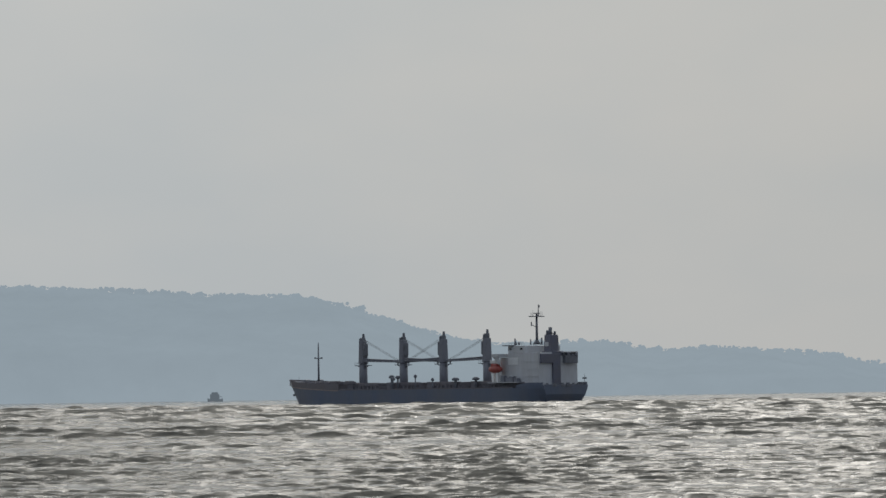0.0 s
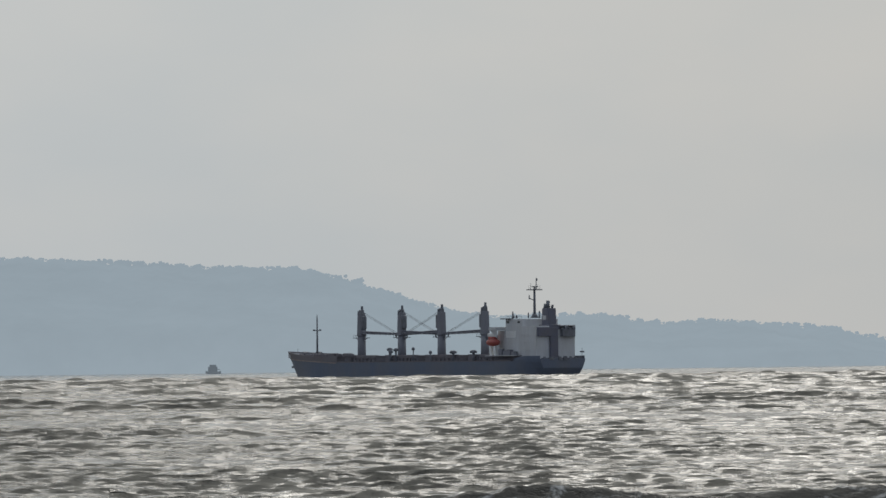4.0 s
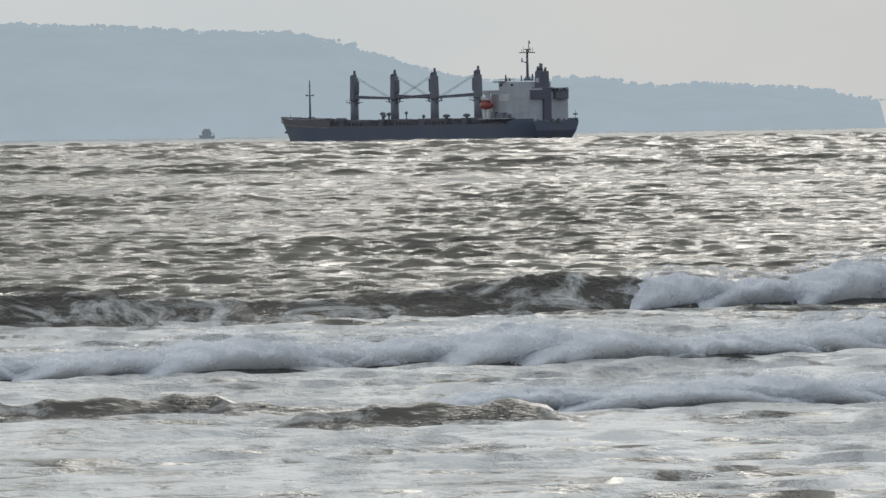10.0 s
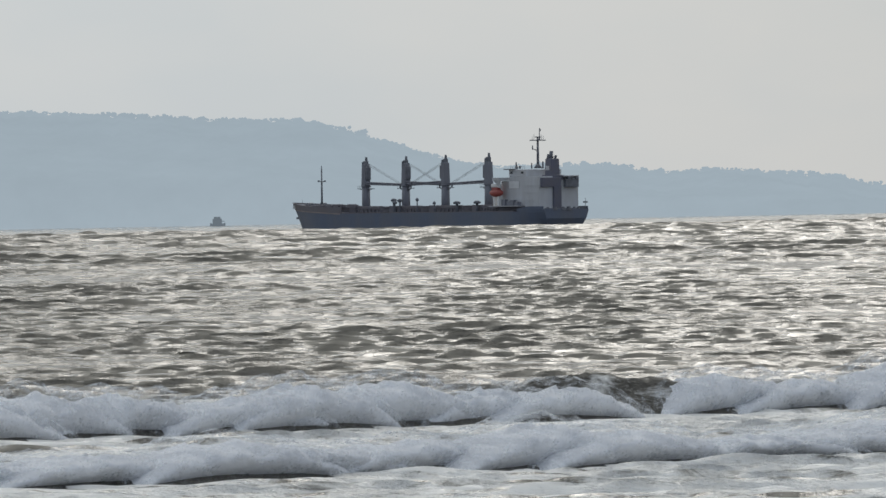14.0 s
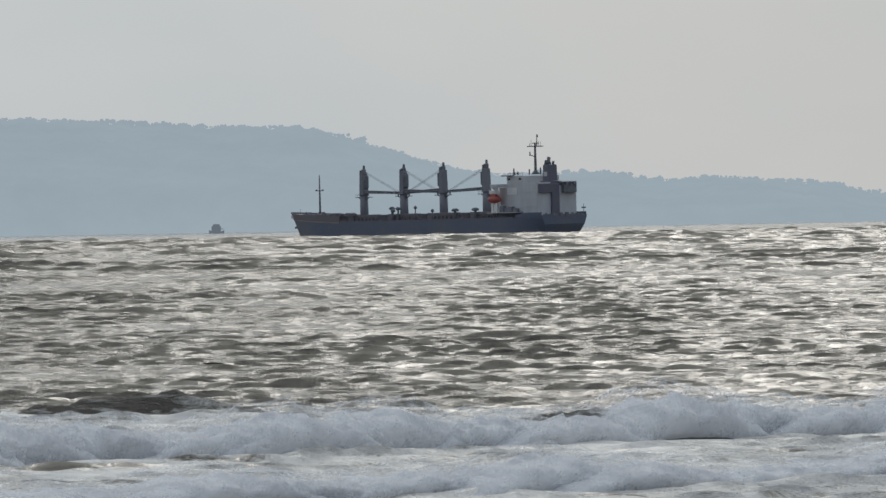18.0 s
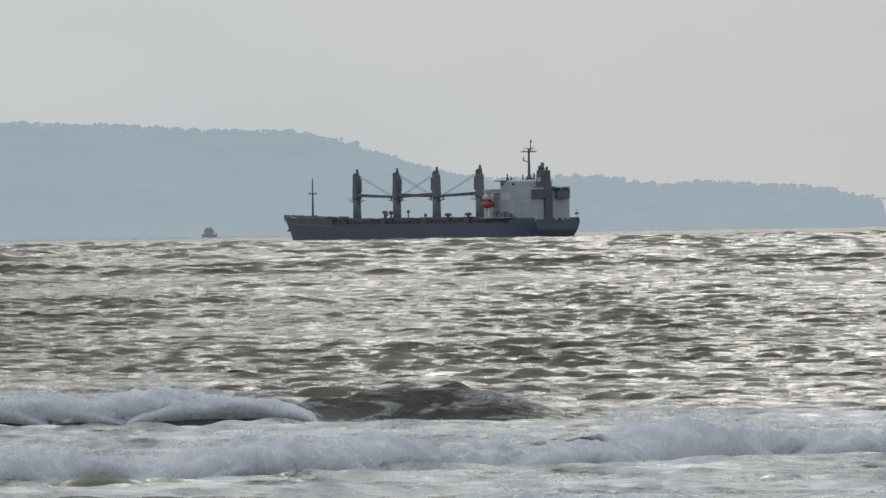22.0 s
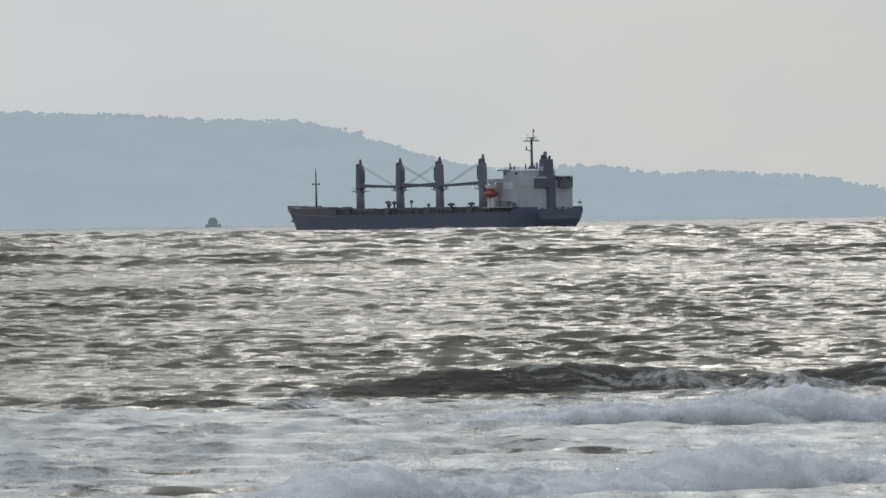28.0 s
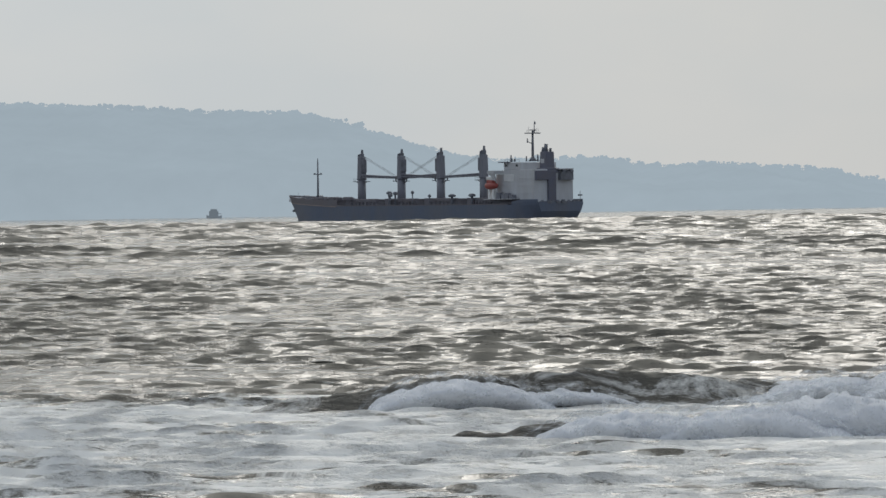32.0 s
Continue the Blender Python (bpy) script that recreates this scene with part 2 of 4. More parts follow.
SPRAY = spray_material()
# woods that glow blue-grey in place of haze in the air
HAZED_WOODS = haze_glow_material("hazed_woods", (0.325, 0.392, 0.447), 1.03)
# the distant boat's haze is put in as a weak glow
HAZED_BOAT = haze_glow_material("hazed_boat", (0.19, 0.23, 0.27), 0.7)
# the dark ship paints are lifted and blued to take in the sea haze
HULL = material("hull_paint", (0.135, 0.165, 0.230), 0.6, vary=0.2, scale=0.12, fine=1.2, second=(0.165, 0.178, 0.215), streak=3)
BROWN = material("red_lead_deck", (0.205, 0.182, 0.190), 0.75, vary=0.25, scale=0.2, fine=1.5, second=(0.205, 0.198, 0.218))
RUST = material("rusty_sheer_strake", (0.42, 0.35, 0.31), 0.8, vary=0.2, scale=0.4, fine=2.0, second=(0.26, 0.23, 0.22))
WHITE = material("weathered_white_paint", (0.64, 0.65, 0.67), 0.5, vary=0.16, scale=0.25, fine=1.5, second=(0.54, 0.535, 0.535), streak=4)
# whiter than the house paint, to stand in for surfaces lit by the sun
LIT_WHITE = material("lit_white", (0.93, 0.93, 0.92), 0.8, vary=0.04, scale=0.5, fine=2.0)
let_through(LIT_WHITE, (0.97, 0.97, 0.95), 0.2)
GREY = material("crane_grey_paint", (0.235, 0.242, 0.275), 0.6, vary=0.2, scale=0.3, fine=2.0, second=(0.20, 0.20, 0.225), streak=3)
DARK = material("dark_steel", (0.215, 0.222, 0.25), 0.5, vary=0.2, scale=0.5, fine=3.0)
FUNNEL = material("funnel_navy_paint", (0.145, 0.148, 0.195), 0.5, vary=0.2, scale=0.4, fine=2.0, second=(0.155, 0.150, 0.175))
ORANGE = material("lifeboat_orange", (0.46, 0.10, 0.08), 0.45, vary=0.15, scale=0.8, fine=3.0)
GLASS = material("wheelhouse_glass", (0.03, 0.035, 0.04), 0.12, vary=0.1)
WIRE = material("greased_wire", (0.35, 0.36, 0.37), 0.6, vary=0.1)
SAND = material("wet_dark_sand", (0.16, 0.14, 0.12), 0.8, vary=0.3, scale=0.15, fine=9.0, bump=0.02)


def link_mesh(name, verts, faces, mat, smooth=True):
    me = bpy.data.meshes.new(name)
    me.from_pydata(verts, [], faces)
    me.materials.append(mat)
    if smooth:
        me.polygons.foreach_set("use_smooth", np.ones(len(me.polygons), dtype=bool))
    me.update()
    return me


def grid_mesh(name, co, mat):
    """A smooth mesh from an array of rows x columns x 3."""
    n, k = co.shape[:2]
    me = bpy.data.meshes.new(name)
    me.vertices.add(n * k)
    me.vertices.foreach_set("co", co.reshape(-1).astype(np.float32))
    i, j = np.meshgrid(np.arange(n - 1), np.arange(k - 1), indexing="ij")
    v = (i * k + j).reshape(-1)
    quads = np.stack([v, v + 1, v + k + 1, v + k], 1)
    me.loops.add(quads.size)
    me.loops.foreach_set("vertex_index", quads.reshape(-1).astype(np.int32))
    me.polygons.add(len(quads))
    me.polygons.foreach_set("loop_start", np.arange(0, quads.size, 4, dtype=np.int32))
    me.polygons.foreach_set("use_smooth", np.ones(len(quads), dtype=bool))
    me.materials.append(mat)
    me.update()
    me.validate()
    return me


def part(name, bm, mat, parent, label="", smooth=False):
    """One mesh object under a thing or under a part."""
    me = bpy.data.meshes.new(name)
    bmesh.ops.recalc_face_normals(bm, faces=bm.faces)
    bm.to_mesh(me)
    bm.free()
    me.materials.append(mat)
    if smooth:
        me.polygons.foreach_set("use_smooth", np.ones(len(me.polygons), dtype=bool))
    ob = new(name, me)
    ob.parent = parent
    return tagged(ob, label)


def box(bm, x0, x1, y0, y1, z0, z1, bev=0.0):
    r = bmesh.ops.create_cube(bm, size=1.0)
    vs = r["verts"]
    for v in vs:
        v.co = Vector((x0 + (v.co.x + 0.5) * (x1 - x0), y0 + (v.co.y + 0.5) * (y1 - y0), z0 + (v.co.z + 0.5) * (z1 - z0)))
    if bev:
        es = list({e for v in vs for e in v.link_edges})
        bmesh.ops.bevel(bm, geom=es, offset=bev, segments=2, affect="EDGES", profile=0.6)
    return bm


def tube(bm, p, q, r0, r1=None, sides=10):
    """A tapered round bar from p to q."""
    p, q = Vector(p), Vector(q)
    d = q - p
    m = Matrix.Translation((p + q) / 2) @ d.to_track_quat("Z", "Y").to_matrix().to_4x4()
    bmesh.ops.create_cone(bm, cap_ends=True, segments=sides, radius1=r0, radius2=r0 if r1 is None else r1, depth=d.length, matrix=m)
    return bm


def B():
    return bmesh.new()

# ---- the sea: a wide sheet to the horizon, and two sheets of waves that run shoreward through one another ----


def wave_height(x, y, gap_x, gap_y, comps):
    """Sums trochoidal waves; those too short for the local spacing are left to the material's ripples."""
    dx, dy, dz = np.zeros_like(x), np.zeros_like(x), np.zeros_like(x)
    sea = np.clip((y - 450.0) / 1600.0, 0.03, 1.0)
    swelling = 1.0 + 0.4 * np.clip((y - 700.0) / 900.0, 0.0, 1.0)
    peak = np.interp(y, (200, 350, 700, 1200, 2500), (1.15, 0.82, 1.2, 2.6, 5.2))
    for lam, ang, amp, ph in comps:
        k = 2 * math.pi / lam
        c, s = math.sin(ang), -math.cos(ang)
        w = np.clip((lam / max(abs(s), 0.05) / gap_y - 1.7) / 0.9, 0, 1) * np.clip((lam / max(abs(c), 0.05) / gap_x - 1.7) / 0.9, 0, 1)
        th = k * (x * c + y * s) + ph
        # the long seas build up offshore
        a = amp * w * (sea if lam > LONG else swelling * np.minimum(1.0, peak / lam) ** 2.0)
        dz += a * np.cos(th)
        sn = 0.5 * a * np.sin(th)
        dx -= c * sn
        dy -= s * sn
    return dx, dy, dz


LONG = 9.0


def wave_train(seed, heading, spread, lo, hi, count, steep):
    """Waves between two lengths; steep is the slope that they add up to."""
    rng = np.random.RandomState(seed)
    out = []
    for i in range(count):
        lam = lo * (hi / lo) ** ((i + rng.rand()) / count)
        ang = radians(heading) + radians(spread) * rng.randn()
        out.append((lam, ang, steep * math.sqrt(2.0 / count) * lam / (2 * math.pi), rng.rand() * 2 * math.pi))
    return out


APEX = -150.0


def wave_sheet(name, comps, near, far, fine, rate, half, cols, z, label):
    """A fan of sea surface that widens offshore as the view does."""
    r, rs = near - APEX, []
    while r < far - APEX:
        rs.append(r)
        r += max(fine, r * rate)
    rs = np.array(rs)
    az = np.tan(np.radians(np.linspace(-half, half, cols)))
    x = rs[:, None] * az[None, :]
    y = np.repeat(rs[:, None] + APEX, cols, 1)
    gap_y = np.maximum(fine, rs * rate)[:, None]
    gap_x = (rs * 2 * radians(half) / cols)[:, None]
    dx, dy, dz = wave_height(x, y, gap_x, gap_y, comps)
    # groups of higher and lower waves, and lower water inside the surf
    group = 1.0 + 0.35 * np.sin(x * 0.11 + y * 0.017 + 1.3 * np.sin(y * 0.011)) * np.sin(y * 0.029 - x * 0.05)
    g = group * (0.46 + 0.54 * np.clip((y - 165.0) / 105.0, 0, 1))
    co = np.stack([x + dx * g, y + dy * g, z + dz * g], 2)
    ob = new(name, grid_mesh(name, co, WATER))
    return tagged(ob, label, kind="structure", category="sea")


def flat_sheet(name, rect, z, nx, ny, mat, label, category, lift=None):
    x0, x1, y0, y1 = rect
    xs, ys = np.linspace(x0, x1, nx), np.linspace(y0, y1, ny)
    gx, gy = np.meshgrid(xs, ys)
    gz = np.full_like(gx, z) if lift is None else lift(gx, gy)
    ob = new(name, grid_mesh(name, np.stack([gx, gy, gz], 2), mat))
    return tagged(ob, label, kind="structure", category=category)


flat_sheet("water", (-2600, 2600, 20, 4985), -1.6, 30, 30, WATER, "open grey-green sea reaching to the horizon", "sea")
SWELL = wave_train(3, 5, 10, 0.45, 8.5, 110, 1.32) + wave_train(21, 8, 24, 9.2, 20.0, 36, 0.09)
CHOP = wave_train(8, -5, 13, 0.7, 7.0, 60, 0.92)
swell = [wave_sheet("water_swell", SWELL, *zone, -0.06, "wind-ruffled grey-green sea with short steep waves")
         for zone in ((122, 346, 0.27, 0.0007, 4.3, 350), (345, 700, 0.3, 0.0006, 4.2, 500), (699, 1152, 0.5, 0.00075, 4.2, 500), (1150, 2602, 1.2, 0.0010, 4.1, 480), (2600, 5090, 2.6, 0.0020, 4.1, 400))]
chop = [wave_sheet("water_chop", CHOP, *zone, -0.11, "choppy grey-green sea surface with bright glints")
        for zone in ((122, 401, 0.36, 0.0010, 4.3, 180), (400, 1500, 0.7, 0.0016, 4.2, 190))]


def shore(x, y):
    return np.clip(4.3 - np.clip(y + 6, 0, 200) * 0.085 + 0.10 * np.sin(x * 0.13) + 0.06 * np.sin(y * 0.7 + x * 0.3), -4, 9)


flat_sheet("ground", (-400, 400, -500, 95), 0, 90, 120, SAND, "sloping dark sand shore behind the surf", "beach", shore)

# ---- the far island: a wooded ridge that falls away to a low cliffed point ----


def ease(v, lo, hi):
    u = np.clip((v - lo) / (hi - lo), 0, 1)
    return u * u * (3 - 2 * u)


def ridge(u):
    """Height of the skyline in metres along the island; u runs left to right in metres."""
    h = 76.0 - 8.0 * ease(u, -290, -120) - 33.0 * ease(u, -112, 40) - 5.5 * ease(u, 98, 135) + 1.2 * np.exp(-((u - 180) / 14) ** 2)
    h = h - 4.2 * ease(u, 190, 245) - 5.2 * ease(u, 254, 270) - 2.0 * ease(u, 270, 285)
    return h - 20.0 * ease(-u, 330, 900)


RIDGE_Y, SHORE_Y, POINT_X = 4740.0, 4470.0, 294.0


def far_island():
    us = np.concatenate([np.linspace(-900, -330, 120), np.linspace(-329, POINT_X, 620)])
    vs = np.concatenate([np.linspace(0, 1, 26), np.linspace(1.1, 1.8, 6)])
    gu, gv = np.meshgrid(us, vs)
    end = ease(POINT_X + 1.0 - gu, 0, 6.0)
    rough = 0.75 * np.sin(gu * 0.21) * np.sin(gu * 0.083 + 2) + 0.55 * np.sin(gu * 0.47 + 1.0) + 0.4 * np.sin(gu * 0.9)
    top = ridge(gu) + rough
    prof = np.where(gv <= 1, 0.34 * ease(gv, 0.0, 0.10) + 0.66 * np.sin(np.clip(gv, 0, 1) * math.pi / 2) ** 1.3, 1 - 0.5 * ease(gv, 1, 1.9))
    z = -0.8 + (top + 0.8) * prof * np.clip(end, 0.02, 1)
    z += 1.6 * np.sin(gu * 0.05 + gv * 9) * np.sin(gv * math.pi) * end
    y = SHORE_Y + (RIDGE_Y - SHORE_Y) * gv + 10 * np.sin(gu * 0.02)
    thing = tagged(new("far_island", None), "wooded island ridge across the water, its blue-grey haze put in as glow", "island", kind="structure")
    me = grid_mesh("hillside", np.stack([gu * (0.94 + 0.06 * gv), y, z], 2), HAZED_WOODS)
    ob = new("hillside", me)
    ob.parent = thing
    # tree crowns that break the skyline, in ragged clumps
    rng = np.random.RandomState(5)
    verts, faces = [], []
    u = -700.0
    while u < POINT_X - 3:
        big = rng.rand() ** 3
        size = 0.9 + 1.8 * big
        for _ in range(4 + int(6 * big)):
            cx, cy = u + rng.randn() * size * 0.8, RIDGE_Y - 6 + rng.randn() * 8 + 10 * math.sin(u * 0.02)
            r = size * (0.45 + 0.5 * rng.rand())
            cz = float(ridge(np.array(u))) - 0.5 + rng.rand() * size * 0.8
            base = len(verts)
            for k in range(14):
                ph, th = math.acos(1 - 2 * (k + 0.5) / 14), k * 2.4
                q = r * (0.7 + 0.6 * rng.rand())
                verts.append((cx + q * math.sin(ph) * math.cos(th), cy + q * math.sin(ph) * math.sin(th), cz + 0.8 * q * math.cos(ph)))
            for k in range(11):
                faces.append((base + k, base + k + 1, base + k + 3))
                faces.append((base + k, base + k + 2, base + k + 3))
        u += 1.3 + 3.0 * rng.rand()
    crowns = new("tree_crowns", link_mesh("tree_crowns", verts, faces, HAZED_WOODS, False))
    crowns.parent = thing
    tagged(crowns, "ragged tree crowns along the skyline", kind="stuff")
    return thing


far_island()

# ---- the bulk carrier at anchor: bow along +x, port along +y, waterline at z = 0 ----
ship = tagged(new("cargo_ship", None), "blue-grey bulk carrier at anchor with four deck cranes", "ship")


def sheer(x):
    """Height of the hull's top edge."""
    if x < 46:
        return 5.7 + 0.9 * max(0.0, min(1.0, (-x - 66) / 5))
    return paint_line(x) + 0.3 + max(0.0, min(1.0, (x - 71) / 2)) * (band_top(x) - paint_line(x) - 0.9)


def band_top(x):
    """Top of the bulwark forward."""
    return 8.3 + 1.9 * max(0.0, (x - 62) / 34)


def paint_line(x):
    """Where the blue topside paint gives way to the brown band."""
    return 5.6 + 2.0 * max(0.0, (x - 48) / 46.0)


def breadth(x, z):
    """Half the hull's width at station x and height z."""
    fore = max(0.0, (x - 56.0) / (97.4 - 56.0 - max(0.0, (9.9 - z)) * 0.72))
    b = 13.2 * (1 - min(1.0, fore) ** 2.3)
    if x < -55:
        q = (-x - 55) / 25.0
        b *= 1 - (0.20 + 0.030 * max(0.0, 6 - z)) * q * q
    return max(0.05, b)


def build_hull():
    xs = [-80 + 2.0 * i for i in range(10)] + [-58 + 6.0 * i for i in range(20)] + [60 + 1.5 * i for i in range(22)] + [92.4, 93.2, 93.9, 94.6, 95.2, 95.7, 96.2, 96.7, 97.1, 97.35]
    xs = sorted(set(x for x in xs if x <= 97.4))
    bm = B()
    rings = []
    for x in xs:
        top = sheer(x)
        ring = []
        for i in range(8):
            z = -1.5 + (top + 1.5) * i / 7
            stem = 97.4 - max(0.0, 9.9 - z) * 0.72
            xx = min(x, stem)
            if x <= -78:
                xx = x + max(0.0, 3.0 - z) * 0.5
            ring.append((xx, breadth(min(x, stem), z), z))
        rings.append([bm.verts.new((a, b, c)) for a, b, c in ring] + [bm.verts.new((a, -b, c)) for a, b, c in reversed(ring)])
    n = len(rings[0])
    for r, q in zip(rings, rings[1:]):
        for i in range(n):
            j = (i + 1) % n
            bm.faces.new((r[i], r[j], q[j], q[i]))
    bm.faces.new(rings[0])
    bm.faces.new(list(reversed(rings[-1])))
    bmesh.ops.remove_doubles(bm, verts=bm.verts, dist=0.02)
    part("hull", bm, HULL, ship, "blue-grey painted steel hull with faded streaks")


def strip(name, x0, x1, z_of, tall, mat, label, out=0.06):
    """A band that follows the hull's side, one for each board."""
    steps = int((x1 - x0) / 2) + 2
    for side in (1, -1):
        bm = B()
        prev = None
        for i in range(steps):
            x = x0 + (x1 - x0) * i / (steps - 1)
            z = z_of(x)
            top = z + (tall(x) if callable(tall) else tall)
            row = []
            for zz, o in ((z, out), (top, out), (top, -0.25), (z, -0.25)):
                stem = 97.4 - max(0.0, 9.9 - zz) * 0.72
                xx = min(x, stem - 0.05)
                row.append(bm.verts.new((xx, side * max(0.03, breadth(xx, zz) + o), zz)))
            if prev:
                for k in range(4):
                    bm.faces.new((prev[k], prev[(k + 1) % 4], row[(k + 1) % 4], row[k]))
            else:
                bm.faces.new(row)
            prev = row
        bm.faces.new(prev)
        part(name, bm, mat, ship, label)


build_hull()
strip("rubbing_strake", 47, 95.2, lambda x: paint_line(x) - 0.25, 0.36, RUST, "tan rust-streaked strake", 0.12)
strip("forecastle_bulwark", 46.4, 97.2, paint_line, lambda x: band_top(x) - paint_line(x), BROWN, "brown weathered bulwark round the bow", 0.05)
strip("deck_edge", -64, 46, lambda x: sheer(x) - 0.02, 0.35, BROWN, "brown waterway bar", 0.03)
strip("poop_bulwark", -79.5, -66, lambda x: sheer(x) - 0.05, 1.1, HULL, "dark blue poop bulwark", 0.02)
for x in (89.0, 91.8):
    w = breadth(x, 8.0)
    part("bow_marking", box(B(), x - 0.7, x + 0.5, w - 0.9, w + 0.55, 7.7, 9.0, 0.08), WHITE, ship, "white painted panel at the hawse")
for side in (1, -1):
    bm = B()
    w = breadth(87.0, 4.5)
    tube(bm, (87.2, side * (w - 0.2), 6.2), (86.8, side * (w + 0.1), 4.4), 0.25)
    box(bm, 85.8, 88.0, side * w - 0.35, side * w + 0.35, 3.7, 4.5, 0.15)
    part("anchor", bm, DARK, ship, "dark stowed anchor")

# hatches between the cranes
CRANES = (48.0, 21.7, -4.0, -31.6)
HATCHES = ((53.0, 70.0), (26.5, 43.5), (0.5, 17.5), (-27.0, -8.5), (-49.0, -36.0))
for x0, x1 in HATCHES:
    hatch = part("hatch_coaming", box(B(), x0, x1, -8.6, 8.6, 5.6, 7.2, 0.12), BROWN, ship, "brown steel hatch coaming")
    n = 4
    for i in range(n):
        a0, a1 = x0 + (x1 - x0) * i / n + 0.08, x0 + (x1 - x0) * (i + 1) / n - 0.08
        part("hatch_cover", box(B(), a0, a1, -9.0, 9.0, 7.2, 8.3, 0.1), BROWN, hatch)
    for k in range(7):
        xx = x0 + (x1 - x0) * (k + 0.5) / 7
        part("stay", box(B(), xx - 0.12, xx + 0.12, 8.6, 9.3, 5.7, 7.15), BROWN, hatch)


def crane(x, jib_to, lift):
    """A pedestal crane: tapered post, slewing house, jib lowered fore and aft, hoist wires."""
    bm = tube(B(), (x, 0, 5.5), (x, 0, 16.5), 1.68, 1.55, 20)
    tube(bm, (x, 0, 15.9), (x, 0, 16.5), 1.85, 1.85, 20)
    post = part("crane_pedestal", bm, GREY, ship, "dark grey crane pedestal", True)
    bm = box(B(), x - 1.35, x + 1.35, -1.35, 1.35, 16.4, 24.9, 0.3)
    top = [v for v in bm.verts if v.co.z > 23]
    for v in top:
        v.co.x = x + (v.co.x - x) * 0.86
        v.co.y *= 0.85
    part("slewing_house", bm, GREY, post, "dark grey crane house")
    s = 1 if jib_to > x else -1
    part("operator_cab", box(B(), min(x + s * 1.2, x + s * 2.35), max(x + s * 1.2, x + s * 2.35), -0.9, 1.2, 18.6, 23.8, 0.5), DARK, post, "dark glazed cab")
    bm = box(B(), x - 0.8, x + 0.8, -0.8, 0.8, 24.7, 26.1 + lift, 0.3)
    tube(bm, (x - 0.1, -0.2, 25.6), (x - 0.1, -0.2, 27.6 + lift), 0.6, 0.42)
    tube(bm, (x + 0.8, 0.9, 24.0), (x + 0.8, 0.9, 25.7 + lift), 0.4, 0.3)
    part("sheave_head", bm, DARK, post)
    for side in (1, -1):
        bm = B()
        box(bm, x + side * 1.6, x + side * 4.6, -0.8, 0.8, 15.1, 15.35)
        tube(bm, (x + side * 1.4, 0, 14.3), (x + side * 3.6, 0, 15.1), 0.14)
        for k in range(3):
            tube(bm, (x + side * (2.2 + k * 1.1), 0.75, 15.3), (x + side * (2.2 + k * 1.1), 0.75, 16.3), 0.05, sides=6)
        tube(bm, (x + side * 2.0, 0.75, 16.3), (x + side * 4.6, 0.75, 16.3), 0.05, sides=6)
        part("platform", bm, DARK, post)
    # jib: two box chords with lacing
    z0, z1 = 17.3, 16.6
    bm = B()
    for y in (-1.1, 1.1):
        p, q = Vector((x + s * 1.8, y, z0)), Vector((jib_to, y * 0.55, z1))
        for dz in (-0.42, 0.42):
            tube(bm, p + Vector((0, 0, dz)), q + Vector((0, 0, dz * 0.7)), 0.2, 0.17, 8)
        for k in range(16):
            a, b = p.lerp(q, k / 16), p.lerp(q, (k + 1) / 16)
            up = 0.42 if k % 2 else -0.42
            tube(bm, a + Vector((0, 0, up)), b - Vector((0, 0, up)), 0.1, sides=6)
    for k in range(9):
        u = k / 8
        xx = x + s * 1.8 + (jib_to - x - s * 1.8) * u
        zz = z0 + (z1 - z0) * u
        w = 1.1 - 0.5 * u
        box(bm, xx - 0.3, xx + 0.3, -w, w, zz - 0.45, zz + 0.45)
    part("jib", bm, GREY, post, "lowered lattice jib")
    end = x + (jib_to - x) * 0.93
    for y in (-0.6, 0.6):
        part("hoist_wire", tube(B(), (x + s * 0.5, y, 25.2), (end, y, z1 + 0.4), 0.08, 0.08, 5), WIRE, post)
    part("hook_block", tube(B(), (end, 0, z1 - 0.3), (end, 0, z1 - 1.5), 0.35, 0.2, 8), DARK, post)


for x, to, up in zip(CRANES, (23.6, -2.0, 20.0, -6.5), (0.0, 0.0, 0.2, 0.6)):
    crane(x, to, up)

# deck houses at the crane feet, ventilators and small gear on the main deck
for x in CRANES:
    part("mast_house", box(B(), x - 3.0, x + 3.0, -6.0, 6.0, 5.6, 8.5, 0.2), BROWN, ship, "low brown deck house")
for x, y, h, r in ((16.6, 9.6, 10.8, 1.0), (14.6, 10.6, 9.9, 0.8), (12.6, 9.6, 10.6, 0.9), (0.6, 10.2, 10.9, 0.55), (-10.4, 10.2, 9.5, 0.55), (-24.4, 9.8, 9.5, 1.25), (-37.2, 9.8, 9.6, 1.25)):
    bm = tube(B(), (x, y, 5.6), (x, y, h - 0.5), r * 0.45, r * 0.4, 12)
    tube(bm, (x, y, h - 0.7), (x, y, h - 0.1), r * 1.0, r * 1.25, 14)
    tube(bm, (x, y, h - 0.1), (x, y, h + 0.5), r * 1.25, r * 0.5, 14)
    part("ventilator", bm, DARK, ship, "dark mushroom ventilator", True)
bm = B()
for z in (6.4, 6.95):
    for i in range(60):
        x = -60 + 2 * i
        tube(bm, (x, breadth(x, 6) - 0.3, z), (x + 2, breadth(x + 2, 6) - 0.3, z), 0.035, sides=5)
railing = part("deck_railing", bm, DARK, ship, "thin dark guard rail")
post_mesh = None
